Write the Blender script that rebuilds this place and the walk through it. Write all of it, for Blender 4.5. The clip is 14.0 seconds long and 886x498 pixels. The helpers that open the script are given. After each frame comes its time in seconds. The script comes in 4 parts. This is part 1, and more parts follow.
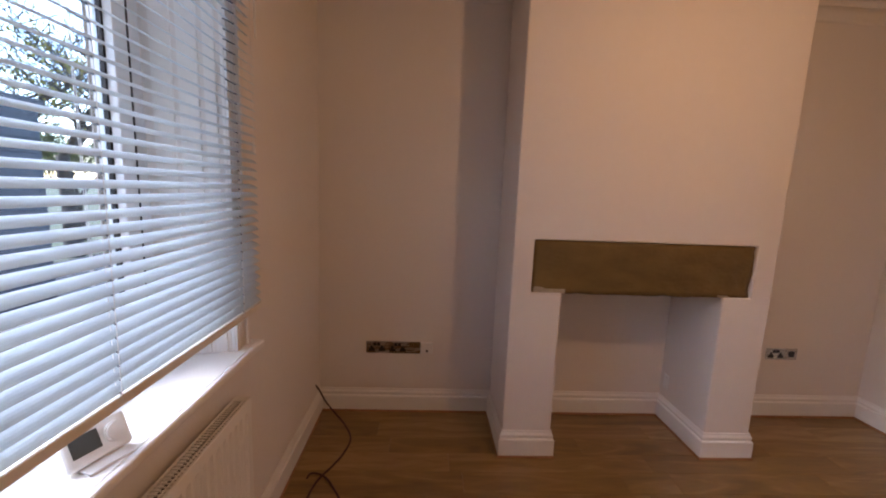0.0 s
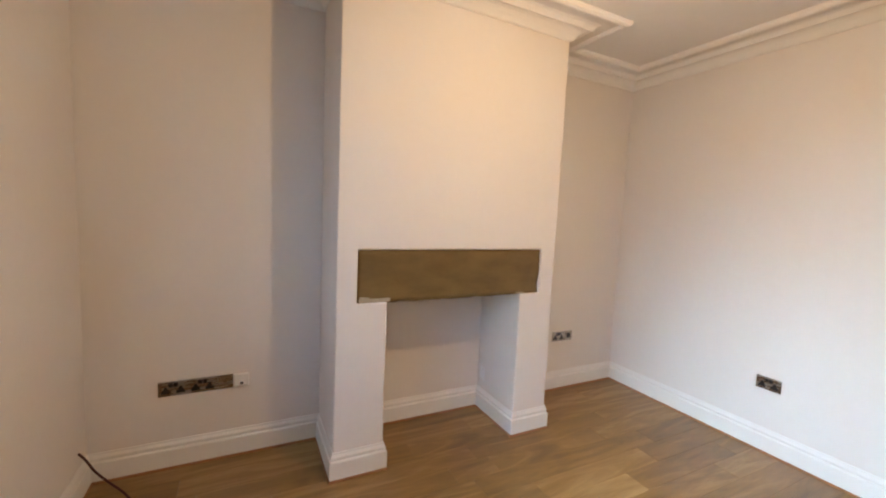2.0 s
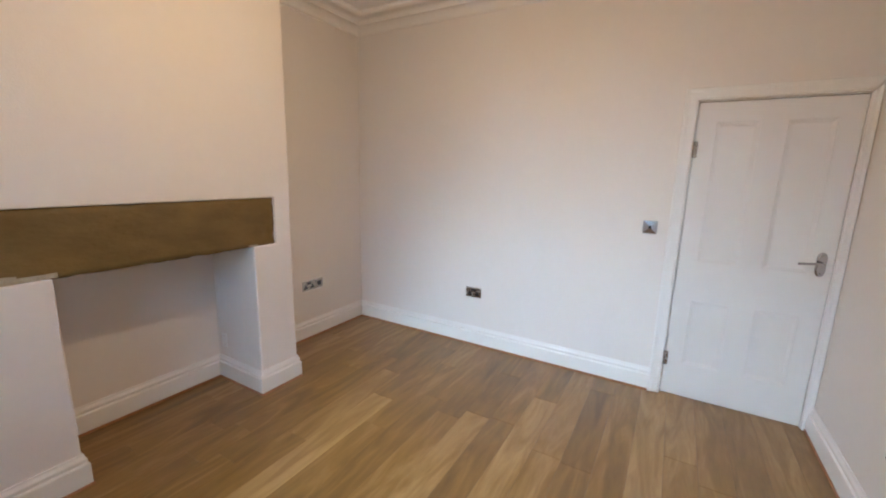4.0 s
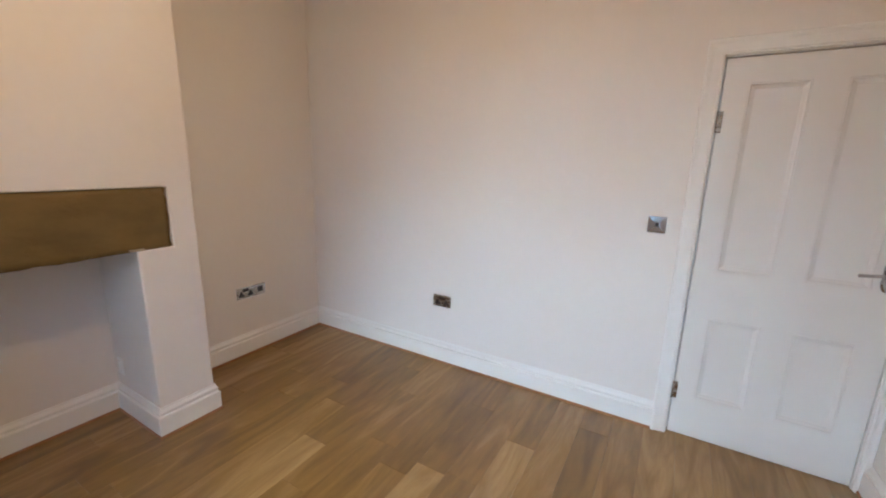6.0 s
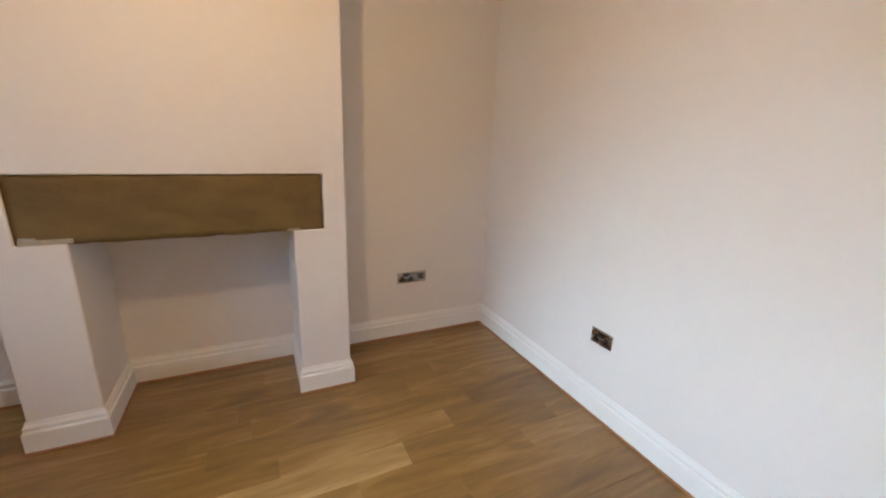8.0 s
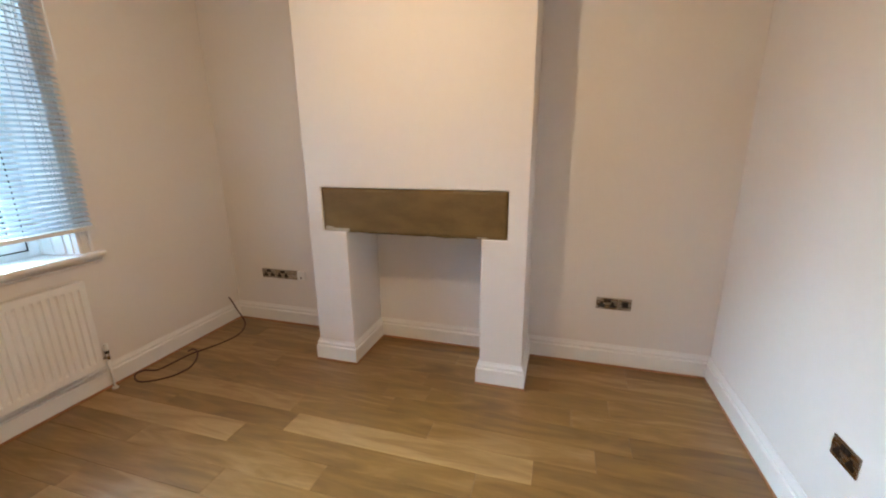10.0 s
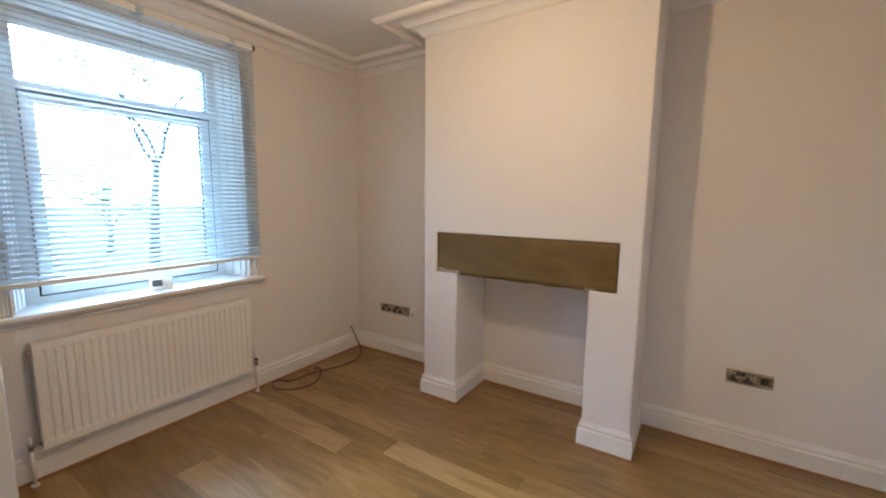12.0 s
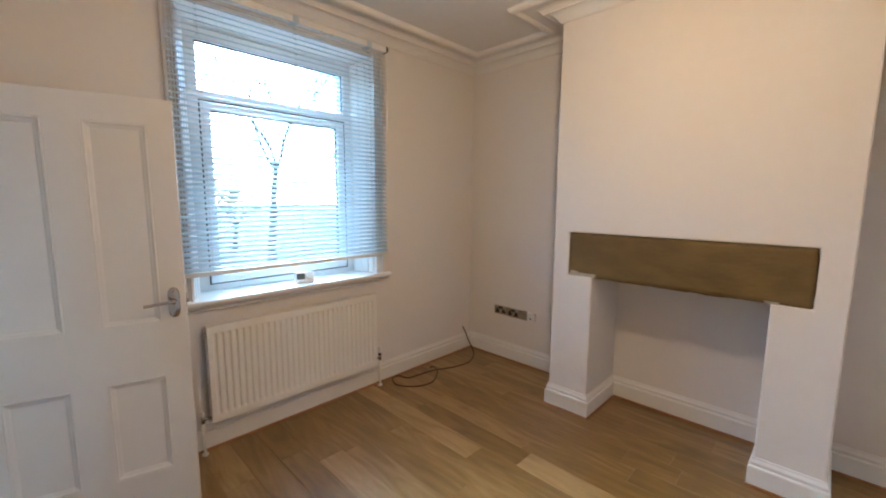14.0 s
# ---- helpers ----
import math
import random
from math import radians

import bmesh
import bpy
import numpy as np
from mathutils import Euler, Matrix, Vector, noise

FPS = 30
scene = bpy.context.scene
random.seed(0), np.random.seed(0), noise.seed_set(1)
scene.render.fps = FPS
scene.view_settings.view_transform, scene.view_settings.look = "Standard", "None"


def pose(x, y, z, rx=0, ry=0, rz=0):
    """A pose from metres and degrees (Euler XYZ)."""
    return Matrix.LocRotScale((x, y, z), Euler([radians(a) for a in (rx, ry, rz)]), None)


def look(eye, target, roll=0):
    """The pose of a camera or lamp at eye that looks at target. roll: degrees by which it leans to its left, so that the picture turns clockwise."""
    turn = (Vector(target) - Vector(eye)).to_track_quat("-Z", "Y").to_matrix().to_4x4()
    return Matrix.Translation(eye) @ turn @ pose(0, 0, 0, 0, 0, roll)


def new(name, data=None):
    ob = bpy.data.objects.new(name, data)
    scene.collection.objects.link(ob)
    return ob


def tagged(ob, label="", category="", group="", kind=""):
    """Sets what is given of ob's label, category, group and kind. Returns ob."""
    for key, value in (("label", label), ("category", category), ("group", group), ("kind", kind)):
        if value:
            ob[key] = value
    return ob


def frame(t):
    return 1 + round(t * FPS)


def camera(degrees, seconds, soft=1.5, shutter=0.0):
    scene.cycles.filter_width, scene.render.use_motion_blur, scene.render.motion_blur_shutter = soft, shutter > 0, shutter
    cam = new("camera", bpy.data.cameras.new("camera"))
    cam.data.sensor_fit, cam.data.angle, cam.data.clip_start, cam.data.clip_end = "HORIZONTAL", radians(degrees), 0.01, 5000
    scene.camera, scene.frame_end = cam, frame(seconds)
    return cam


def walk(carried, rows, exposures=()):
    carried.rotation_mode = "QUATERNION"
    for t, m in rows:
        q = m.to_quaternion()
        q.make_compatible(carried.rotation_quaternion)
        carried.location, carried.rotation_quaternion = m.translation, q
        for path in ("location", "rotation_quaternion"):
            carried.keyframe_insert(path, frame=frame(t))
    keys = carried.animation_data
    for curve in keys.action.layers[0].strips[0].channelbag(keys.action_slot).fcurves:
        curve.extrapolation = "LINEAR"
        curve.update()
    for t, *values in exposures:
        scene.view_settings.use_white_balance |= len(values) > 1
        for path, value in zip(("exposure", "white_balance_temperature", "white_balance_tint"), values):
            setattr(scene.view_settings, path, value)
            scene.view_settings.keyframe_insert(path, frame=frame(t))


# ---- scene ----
cam = camera(96.3, 14.0, soft=2.0)
PATH = [
    (0, (0.72, 1.1, 1.581), (0.803, 3.076, 1.286), 2.2),
    (0.5, (0.726, 1.091, 1.58), (0.804, 3.076, 1.341), 2.3),
    (1, (0.747, 1.082, 1.571), (0.968, 3.058, 1.357), 2.4),
    (1.5, (0.749, 1.097, 1.561), (1.295, 3.011, 1.366), 2.5),
    (2, (0.762, 1.122, 1.554), (1.656, 2.901, 1.37), 2.6),
    (2.5, (0.798, 1.125, 1.536), (2.021, 2.694, 1.329), 2.3),
    (3, (0.843, 1.094, 1.522), (2.299, 2.44, 1.261), 2.0),
    (3.5, (0.877, 1.063, 1.502), (2.48, 2.216, 1.186), 1.7),
    (4, (0.919, 1.007, 1.513), (2.618, 1.991, 1.136), 1.5),
    (4.2, (0.932, 1.001, 1.509), (2.67, 1.908, 1.115), 1.5),
    (6.3, (1.7, 1.091, 1.481), (3.351, 2.127, 1.03), 1.3),
    (6.5, (1.759, 1.125, 1.48), (3.361, 2.235, 1.035), 1.7),
    (7, (1.956, 1.051, 1.486), (3.348, 2.409, 1.017), 1.7),
    (7.5, (2.16, 0.98, 1.524), (3.246, 2.581, 1.02), 2.1),
    (8, (2.282, 1.023, 1.533), (3.116, 2.761, 0.999), 2.1),
    (8.5, (2.43, 1.037, 1.566), (2.928, 2.891, 1.005), 1.8),
    (9, (2.603, 0.975, 1.584), (2.768, 2.881, 1.001), 1.5),
    (9.2, (2.719, 0.926, 1.609), (2.702, 2.835, 1.011), 0.8),
    (11.3, (2.989, 0.839, 1.576), (2.069, 2.591, 1.289), 0.6),
    (11.5, (2.998, 0.82, 1.59), (2.037, 2.552, 1.313), 0.5),
    (12, (3.002, 0.77, 1.578), (1.927, 2.437, 1.327), 0.5),
    (12.5, (2.996, 0.718, 1.567), (1.815, 2.314, 1.321), 0.5),
    (13, (2.931, 0.679, 1.556), (1.646, 2.192, 1.31), 0.4),
    (13.5, (2.768, 0.655, 1.54), (1.4, 2.093, 1.295), 0.5),
    (14, (2.655, 0.655, 1.552), (1.262, 2.068, 1.303), 0.3),
]

EXPOSURES = [(0.0, 3.02, 6900, 20), (1.0, 3.15, 7400, 22), (1.45, 3.45, 6900, 17), (1.95, 4.15, 5700, -4), (3.0, 3.9, 5500, -5), (4.1, 3.8, 5450, -4), (6.3, 3.67, 5600, -3), (8.0, 3.88, 5700, -4), (9.2, 4.12, 5650, -6), (11.3, 3.92, 5300, -6), (14.0, 3.86, 5300, -6)]
walk(cam, [(t, look(eye, target, roll)) for t, eye, target, roll in PATH], EXPOSURES)

# ---- world and lamps ----
SUN_ELEVATION, SUN_TURN = 22.5, 286.7
world = bpy.data.worlds.new("overcast_sky")
scene.world = world
world.use_nodes = True
wn, wl = world.node_tree.nodes, world.node_tree.links
sky = wn.new("ShaderNodeTexSky")
sky.sky_type = "NISHITA"
sky.sun_disc = False
sky.sun_elevation = radians(SUN_ELEVATION)
sky.sun_rotation = radians(SUN_TURN)
sky.dust_density = 0.2
sky.air_density = 1.0
sky.ozone_density = 6.0
wl.new(sky.outputs[0], wn["Background"].inputs["Color"])
wn["Background"].inputs["Strength"].default_value = 0.12

sun = new("sun", bpy.data.lights.new("sun", "SUN"))
sun.data.energy, sun.data.angle, sun.data.color = 1.2, radians(48), (0.78, 0.85, 1.0)
sun.matrix_basis = look((0, 0, 30), (30, -2.5, 15))

bulb_light = new("ceiling_bulb_light", bpy.data.lights.new("ceiling_bulb_light", "POINT"))
bulb_light.data.energy, bulb_light.data.shadow_soft_size = 2.7, 0.045
bulb_light.data.color = (1.0, 0.59, 0.31)
bulb_light.matrix_basis = pose(2.07, 1.92, 2.41)

# ---- materials ----
def material(name, colour, rough=0.6, metal=0.0, scale=8.0, vary=0.06, bump=0.0, bump_scale=80.0, detail=4.0, second=None, second_scale=1.2, stretch=(1, 1, 1), per_object=0.0, coat=0.0):
    m = bpy.data.materials.new(name)
    m.use_nodes = True
    n, l = m.node_tree.nodes, m.node_tree.links
    b = n["Principled BSDF"]
    b.inputs["Metallic"].default_value = metal
    b.inputs["Coat Weight"].default_value = coat
    co, mp = n.new("ShaderNodeTexCoord"), n.new("ShaderNodeMapping")
    mp.inputs["Scale"].default_value = stretch
    l.new(co.outputs["Object"], mp.inputs["Vector"])
    fine, broad = n.new("ShaderNodeTexNoise"), n.new("ShaderNodeTexNoise")
    for t, sc in ((fine, scale), (broad, second_scale)):
        t.inputs["Scale"].default_value = sc
        t.inputs["Detail"].default_value = detail
        l.new(mp.outputs[0], t.inputs["Vector"])
    ramp = n.new("ShaderNodeMix")
    ramp.data_type = "RGBA"
    other = second or tuple(c * (1 - 2 * vary) for c in colour)
    ramp.inputs["A"].default_value = (*colour, 1)
    ramp.inputs["B"].default_value = (*other, 1)
    addn = n.new("ShaderNodeMath")
    addn.operation = "MULTIPLY_ADD"
    addn.inputs[1].default_value = 0.5
    l.new(fine.outputs["Fac"], addn.inputs[0])
    half = n.new("ShaderNodeMath")
    half.operation = "MULTIPLY"
    half.inputs[1].default_value = 0.5
    l.new(broad.outputs["Fac"], half.inputs[0])
    l.new(half.outputs[0], addn.inputs[2])
    rng = n.new("ShaderNodeMapRange")
    rng.inputs["From Min"].default_value, rng.inputs["From Max"].default_value = 0.33, 0.67
    l.new(addn.outputs[0], rng.inputs["Value"])
    l.new(rng.outputs[0], ramp.inputs["Factor"])
    out = ramp.outputs["Result"]
    if per_object:
        info, hsv, pr = n.new("ShaderNodeObjectInfo"), n.new("ShaderNodeHueSaturation"), n.new("ShaderNodeMapRange")
        pr.inputs["To Min"].default_value, pr.inputs["To Max"].default_value = 1 - per_object, 1 + per_object
        l.new(info.outputs["Random"], pr.inputs["Value"])
        l.new(pr.outputs[0], hsv.inputs["Value"])
        l.new(out, hsv.inputs["Color"])
        out = hsv.outputs[0]
    l.new(out, b.inputs["Base Color"])
    rr = n.new("ShaderNodeMapRange")
    rr.inputs["To Min"].default_value, rr.inputs["To Max"].default_value = max(0.02, rough - 0.08), min(1, rough + 0.08)
    l.new(fine.outputs["Fac"], rr.inputs["Value"])
    l.new(rr.outputs[0], b.inputs["Roughness"])
    if bump:
        bt, bp = n.new("ShaderNodeTexNoise"), n.new("ShaderNodeBump")
        bt.inputs["Scale"].default_value, bt.inputs["Detail"].default_value = bump_scale, 5
        l.new(mp.outputs[0], bt.inputs["Vector"])
        bp.inputs["Strength"].default_value, bp.inputs["Distance"].default_value = 1.0, bump
        l.new(bt.outputs["Fac"], bp.inputs["Height"])
        l.new(bp.outputs[0], b.inputs["Normal"])
    return m


def oak(name):
    m = bpy.data.materials.new(name)
    m.use_nodes = True
    n, l = m.node_tree.nodes, m.node_tree.links
    b = n["Principled BSDF"]
    co, mp, info, sh = n.new("ShaderNodeTexCoord"), n.new("ShaderNodeMapping"), n.new("ShaderNodeObjectInfo"), n.new("ShaderNodeVectorMath")
    sh.operation = "MULTIPLY_ADD"
    sh.inputs[1].default_value = (1, 1, 1)
    l.new(co.outputs["Object"], sh.inputs[0])
    wide = n.new("ShaderNodeVectorMath")
    wide.operation = "SCALE"
    wide.inputs[0].default_value = (37.0, 19.0, 11.0)
    l.new(info.outputs["Random"], wide.inputs["Scale"])
    l.new(wide.outputs[0], sh.inputs[2])
    mp.inputs["Scale"].default_value = (1.0, 6.0, 4.0)
    l.new(sh.outputs[0], mp.inputs["Vector"])
    grain, figure = n.new("ShaderNodeTexNoise"), n.new("ShaderNodeTexNoise")
    grain.inputs["Scale"].default_value, grain.inputs["Detail"].default_value = 14.0, 8.0
    figure.inputs["Scale"].default_value, figure.inputs["Detail"].default_value, figure.inputs["Distortion"].default_value = 1.6, 5.0, 1.6
    l.new(mp.outputs[0], grain.inputs["Vector"])
    l.new(mp.outputs[0], figure.inputs["Vector"])
    tone = n.new("ShaderNodeValToRGB")
    e = tone.color_ramp.elements
    e[0].position, e[0].color = 0.0, (0.105, 0.055, 0.012, 1)
    e[1].position, e[1].color = 1.0, (0.430, 0.275, 0.110, 1)
    mid = tone.color_ramp.elements.new(0.5)
    mid.color = (0.235, 0.129, 0.030, 1)
    mix1 = n.new("ShaderNodeMath")
    mix1.operation = "MULTIPLY_ADD"
    mix1.inputs[1].default_value = 0.80
    l.new(info.outputs["Color"], mix1.inputs[0])
    f2 = n.new("ShaderNodeMapRange")
    f2.inputs["From Min"].default_value, f2.inputs["From Max"].default_value = 0.3, 0.7
    f2.inputs["To Min"].default_value, f2.inputs["To Max"].default_value = -0.10, 0.30
    l.new(figure.outputs["Fac"], f2.inputs["Value"])
    l.new(f2.outputs[0], mix1.inputs[2])
    l.new(mix1.outputs[0], tone.inputs["Fac"])
    streak = n.new("ShaderNodeMix")
    streak.data_type, streak.blend_type = "RGBA", "MULTIPLY"
    g2 = n.new("ShaderNodeMapRange")
    g2.inputs["From Min"].default_value, g2.inputs["From Max"].default_value = 0.35, 0.65
    g2.inputs["To Min"].default_value, g2.inputs["To Max"].default_value = 0.94, 1.03
    l.new(grain.outputs["Fac"], g2.inputs["Value"])
    streak.inputs["Factor"].default_value = 1.0
    l.new(tone.outputs["Color"], streak.inputs["A"])
    l.new(g2.outputs[0], streak.inputs["B"])
    l.new(streak.outputs["Result"], b.inputs["Base Color"])
    b.inputs["Roughness"].default_value = 0.40
    b.inputs["Coat Weight"].default_value = 0.6
    b.inputs["Coat Roughness"].default_value = 0.27
    bp = n.new("ShaderNodeBump")
    bp.inputs["Distance"].default_value = 0.0006
    l.new(grain.outputs["Fac"], bp.inputs["Height"])
    l.new(bp.outputs[0], b.inputs["Normal"])
    return m


def glass_material():
    m = bpy.data.materials.new("window_glass")
    m.use_nodes = True
    b = m.node_tree.nodes["Principled BSDF"]
    b.inputs["Transmission Weight"].default_value = 1.0
    b.inputs["Roughness"].default_value = 0.0
    b.inputs["IOR"].default_value = 1.45
    b.inputs["Base Color"].default_value = (0.98, 1.0, 0.99, 1)
    return m


M_WALL = material("matt_emulsion", (0.755, 0.715, 0.675), 0.85, scale=30, vary=0.012, bump=0.0006, bump_scale=140, second_scale=0.8)
M_CEIL = material("ceiling_emulsion", (0.80, 0.78, 0.75), 0.9, scale=20, vary=0.015, bump=0.0005, bump_scale=120)
M_GLOSS = material("white_satin_paint", (0.80, 0.785, 0.755), 0.38, scale=20, vary=0.012, bump=0.0003, bump_scale=60)
M_DOOR = material("white_door_paint", (0.74, 0.72, 0.69), 0.42, scale=12, vary=0.015, bump=0.0003, bump_scale=50)
M_UPVC = material("white_plastic", (0.82, 0.83, 0.83), 0.3, scale=10, vary=0.01)
M_SLAT = material("cool_white_slat", (0.57, 0.67, 0.74), 0.42, scale=10, vary=0.015)
nt = M_SLAT.node_tree
glow, mixer = nt.nodes.new("ShaderNodeBsdfTranslucent"), nt.nodes.new("ShaderNodeMixShader")
glow.inputs["Color"].default_value = (0.72, 0.78, 0.78, 1)
mixer.inputs["Fac"].default_value = 0.32
nt.links.new(nt.nodes["Principled BSDF"].outputs[0], mixer.inputs[1])
nt.links.new(glow.outputs[0], mixer.inputs[2])
nt.links.new(mixer.outputs[0], nt.nodes["Material Output"].inputs["Surface"])
M_CREAM = material("cream_bottom_rail", (0.76, 0.73, 0.65), 0.45, scale=14, vary=0.04)
M_CORD = material("white_cord", (0.72, 0.71, 0.68), 0.8, vary=0.05)
M_RUNG = material("grey_woven_tape", (0.11, 0.14, 0.17), 0.9, vary=0.05)
M_OAK = oak("oak_plank")
M_GAP = material("dark_oak_edge", (0.36, 0.17, 0.065), 0.6, scale=20, vary=0.15)
M_STONE = material("oiled_stone", (0.178, 0.112, 0.030), 0.68, scale=6, second=(0.108, 0.067, 0.018), second_scale=2.4, bump=0.004, bump_scale=26, stretch=(1, 1, 2.0))
M_CHIP = material("pale_mortar", (0.50, 0.44, 0.33), 0.9, scale=30, vary=0.2, bump=0.003, bump_scale=60)
M_RAD = material("radiator_enamel", (0.81, 0.80, 0.77), 0.45, scale=10, vary=0.01)
# near-black colour stands in for the shade inside the radiator
M_GRILLE = material("convector_shade_dark", (0.06, 0.05, 0.042), 0.5, scale=10, vary=0.05)
M_CHROME = material("polished_chrome", (0.50, 0.50, 0.52), 0.07, metal=1.0, vary=0.02)
M_STEEL = material("brushed_steel", (0.43, 0.39, 0.34), 0.27, metal=1.0, vary=0.05, stretch=(1, 1, 8))
M_BLACK = material("black_plastic", (0.012, 0.011, 0.011), 0.4, vary=0.1)
M_GASKET = material("black_rubber_gasket", (0.010, 0.010, 0.011), 0.7, vary=0.1)
M_FLEX = material("dark_red_flex", (0.055, 0.008, 0.010), 0.6, vary=0.2)
M_WHITEP = material("white_moulded_plastic", (0.78, 0.78, 0.76), 0.35, vary=0.01)
M_LCD = material("grey_green_display", (0.085, 0.10, 0.10), 0.15, vary=0.05)
M_GLASS = glass_material()
M_OUTSTONE = material("weathered_sandstone", (0.24, 0.19, 0.14), 0.9, scale=14, second=(0.13, 0.105, 0.085), second_scale=2, bump=0.004, bump_scale=40, per_object=0.12)
M_BARK = material("grey_brown_bark", (0.075, 0.06, 0.05), 0.95, scale=18, second=(0.04, 0.032, 0.027), bump=0.01, bump_scale=30, stretch=(1, 1, 0.3))
M_LEAF = material("yellowing_leaf", (0.36, 0.29, 0.05), 0.6, scale=1.2, second=(0.20, 0.18, 0.045), second_scale=0.5, vary=0.2)
M_LEAFG = material("green_leaf", (0.20, 0.22, 0.07), 0.6, scale=1.5, second=(0.05, 0.09, 0.03), second_scale=0.6, vary=0.2)
M_TARMAC = material("tarmac", (0.055, 0.055, 0.058), 0.9, scale=60, vary=0.2, bump=0.004, bump_scale=150)
M_PAVE = material("concrete_paving", (0.30, 0.29, 0.27), 0.9, scale=20, vary=0.12, bump=0.003, bump_scale=80, per_object=0.08)
M_GRASS = material("rough_grass", (0.13, 0.16, 0.07), 0.95, scale=5, second=(0.17, 0.15, 0.09), bump=0.03, bump_scale=40)
M_SLATE = material("slate_blue_boards", (0.045, 0.055, 0.075), 0.6, scale=10, vary=0.1, bump=0.001, bump_scale=40)
M_ROOF = material("grey_roofing_felt", (0.10, 0.10, 0.11), 0.9, scale=30, vary=0.15)


# ---- mesh helpers ----
def part(name, bm, mat, parent=None, label="", at=None, smooth=False):
    me = bpy.data.meshes.new(name)
    bmesh.ops.recalc_face_normals(bm, faces=bm.faces[:])
    bm.to_mesh(me)
    bm.free()
    me.materials.append(mat)
    if smooth:
        for p in me.polygons:
            p.use_smooth = True
    ob = new(name, me)
    if at is not None:
        ob.matrix_basis = at
    ob.parent = parent
    if label:
        ob["label"] = label
    return ob


def thing(name, at, label, category, group="", kind=""):
    return tagged(new(name), label, category, group, kind) if at is None else placed(tagged(new(name), label, category, group, kind), at)


def placed(ob, at):
    ob.matrix_basis = at
    return ob


def box(lo, hi, bevel=0.0, bm=None, segments=2):
    bm2 = bmesh.new()
    bmesh.ops.create_cube(bm2, size=1)
    for v in bm2.verts:
        v.co = [lo[i] + (v.co[i] + 0.5) * (hi[i] - lo[i]) for i in range(3)]
    if bevel:
        bmesh.ops.bevel(bm2, geom=bm2.edges[:], offset=bevel, segments=segments, affect="EDGES", profile=0.5)
    if bm is None:
        return bm2
    join(bm, bm2)
    return bm


def join(bm, other):
    me = bpy.data.meshes.new("tmp")
    other.to_mesh(me)
    other.free()
    bm.from_mesh(me)
    bpy.data.meshes.remove(me)


def cylinder(a, b, r, r2=None, n=16, bm=None, bevel=0.0):
    a, b = Vector(a), Vector(b)
    bm2 = bmesh.new()
    bmesh.ops.create_cone(bm2, cap_ends=True, segments=n, radius1=r, radius2=r if r2 is None else r2, depth=(b - a).length)
    if bevel:
        es = [e for e in bm2.edges if len(e.link_faces) == 2 and max(len(f.verts) for f in e.link_faces) > 4]
        bmesh.ops.bevel(bm2, geom=es, offset=bevel, segments=2, affect="EDGES")
    m = Matrix.Translation((a + b) / 2) @ (b - a).to_track_quat("Z", "Y").to_matrix().to_4x4()
    bmesh.ops.transform(bm2, matrix=m, verts=bm2.verts[:])
    if bm is None:
        return bm2
    join(bm, bm2)
    return bm


def cells(xs, ys, zs, keep, bevel=0.0):
    """A solid made of the cells (i, j, k) of a grid for which keep is true, with its outer faces alone."""
    bm = bmesh.new()
    grid = {}

    def v(i, j, k):
        if (i, j, k) not in grid:
            grid[i, j, k] = bm.verts.new((xs[i], ys[j], zs[k]))
        return grid[i, j, k]

    nx, ny, nz = len(xs) - 1, len(ys) - 1, len(zs) - 1

    def full(i, j, k):
        return 0 <= i < nx and 0 <= j < ny and 0 <= k < nz and keep(i, j, k)

    for i in range(nx):
        for j in range(ny):
            for k in range(nz):
                if not keep(i, j, k):
                    continue
                for d, quad in (((-1, 0, 0), ((0, 0, 0), (0, 0, 1), (0, 1, 1), (0, 1, 0))), ((1, 0, 0), ((1, 0, 0), (1, 1, 0), (1, 1, 1), (1, 0, 1))),
                                ((0, -1, 0), ((0, 0, 0), (1, 0, 0), (1, 0, 1), (0, 0, 1))), ((0, 1, 0), ((0, 1, 0), (0, 1, 1), (1, 1, 1), (1, 1, 0))),
                                ((0, 0, -1), ((0, 0, 0), (0, 1, 0), (1, 1, 0), (1, 0, 0))), ((0, 0, 1), ((0, 0, 1), (1, 0, 1), (1, 1, 1), (0, 1, 1)))):
                    if not full(i + d[0], j + d[1], k + d[2]):
                        bm.faces.new([v(i + a, j + b, k + c) for a, b, c in quad])
    bmesh.ops.recalc_face_normals(bm, faces=bm.faces[:])
    bmesh.ops.dissolve_limit(bm, angle_limit=0.01, verts=bm.verts[:], edges=bm.edges[:])
    if bevel:
        es = [e for e in bm.edges if len(e.link_faces) == 2 and e.calc_face_angle() > 0.5]
        bmesh.ops.bevel(bm, geom=es, offset=bevel, segments=3, affect="EDGES", profile=0.5)
    return bm


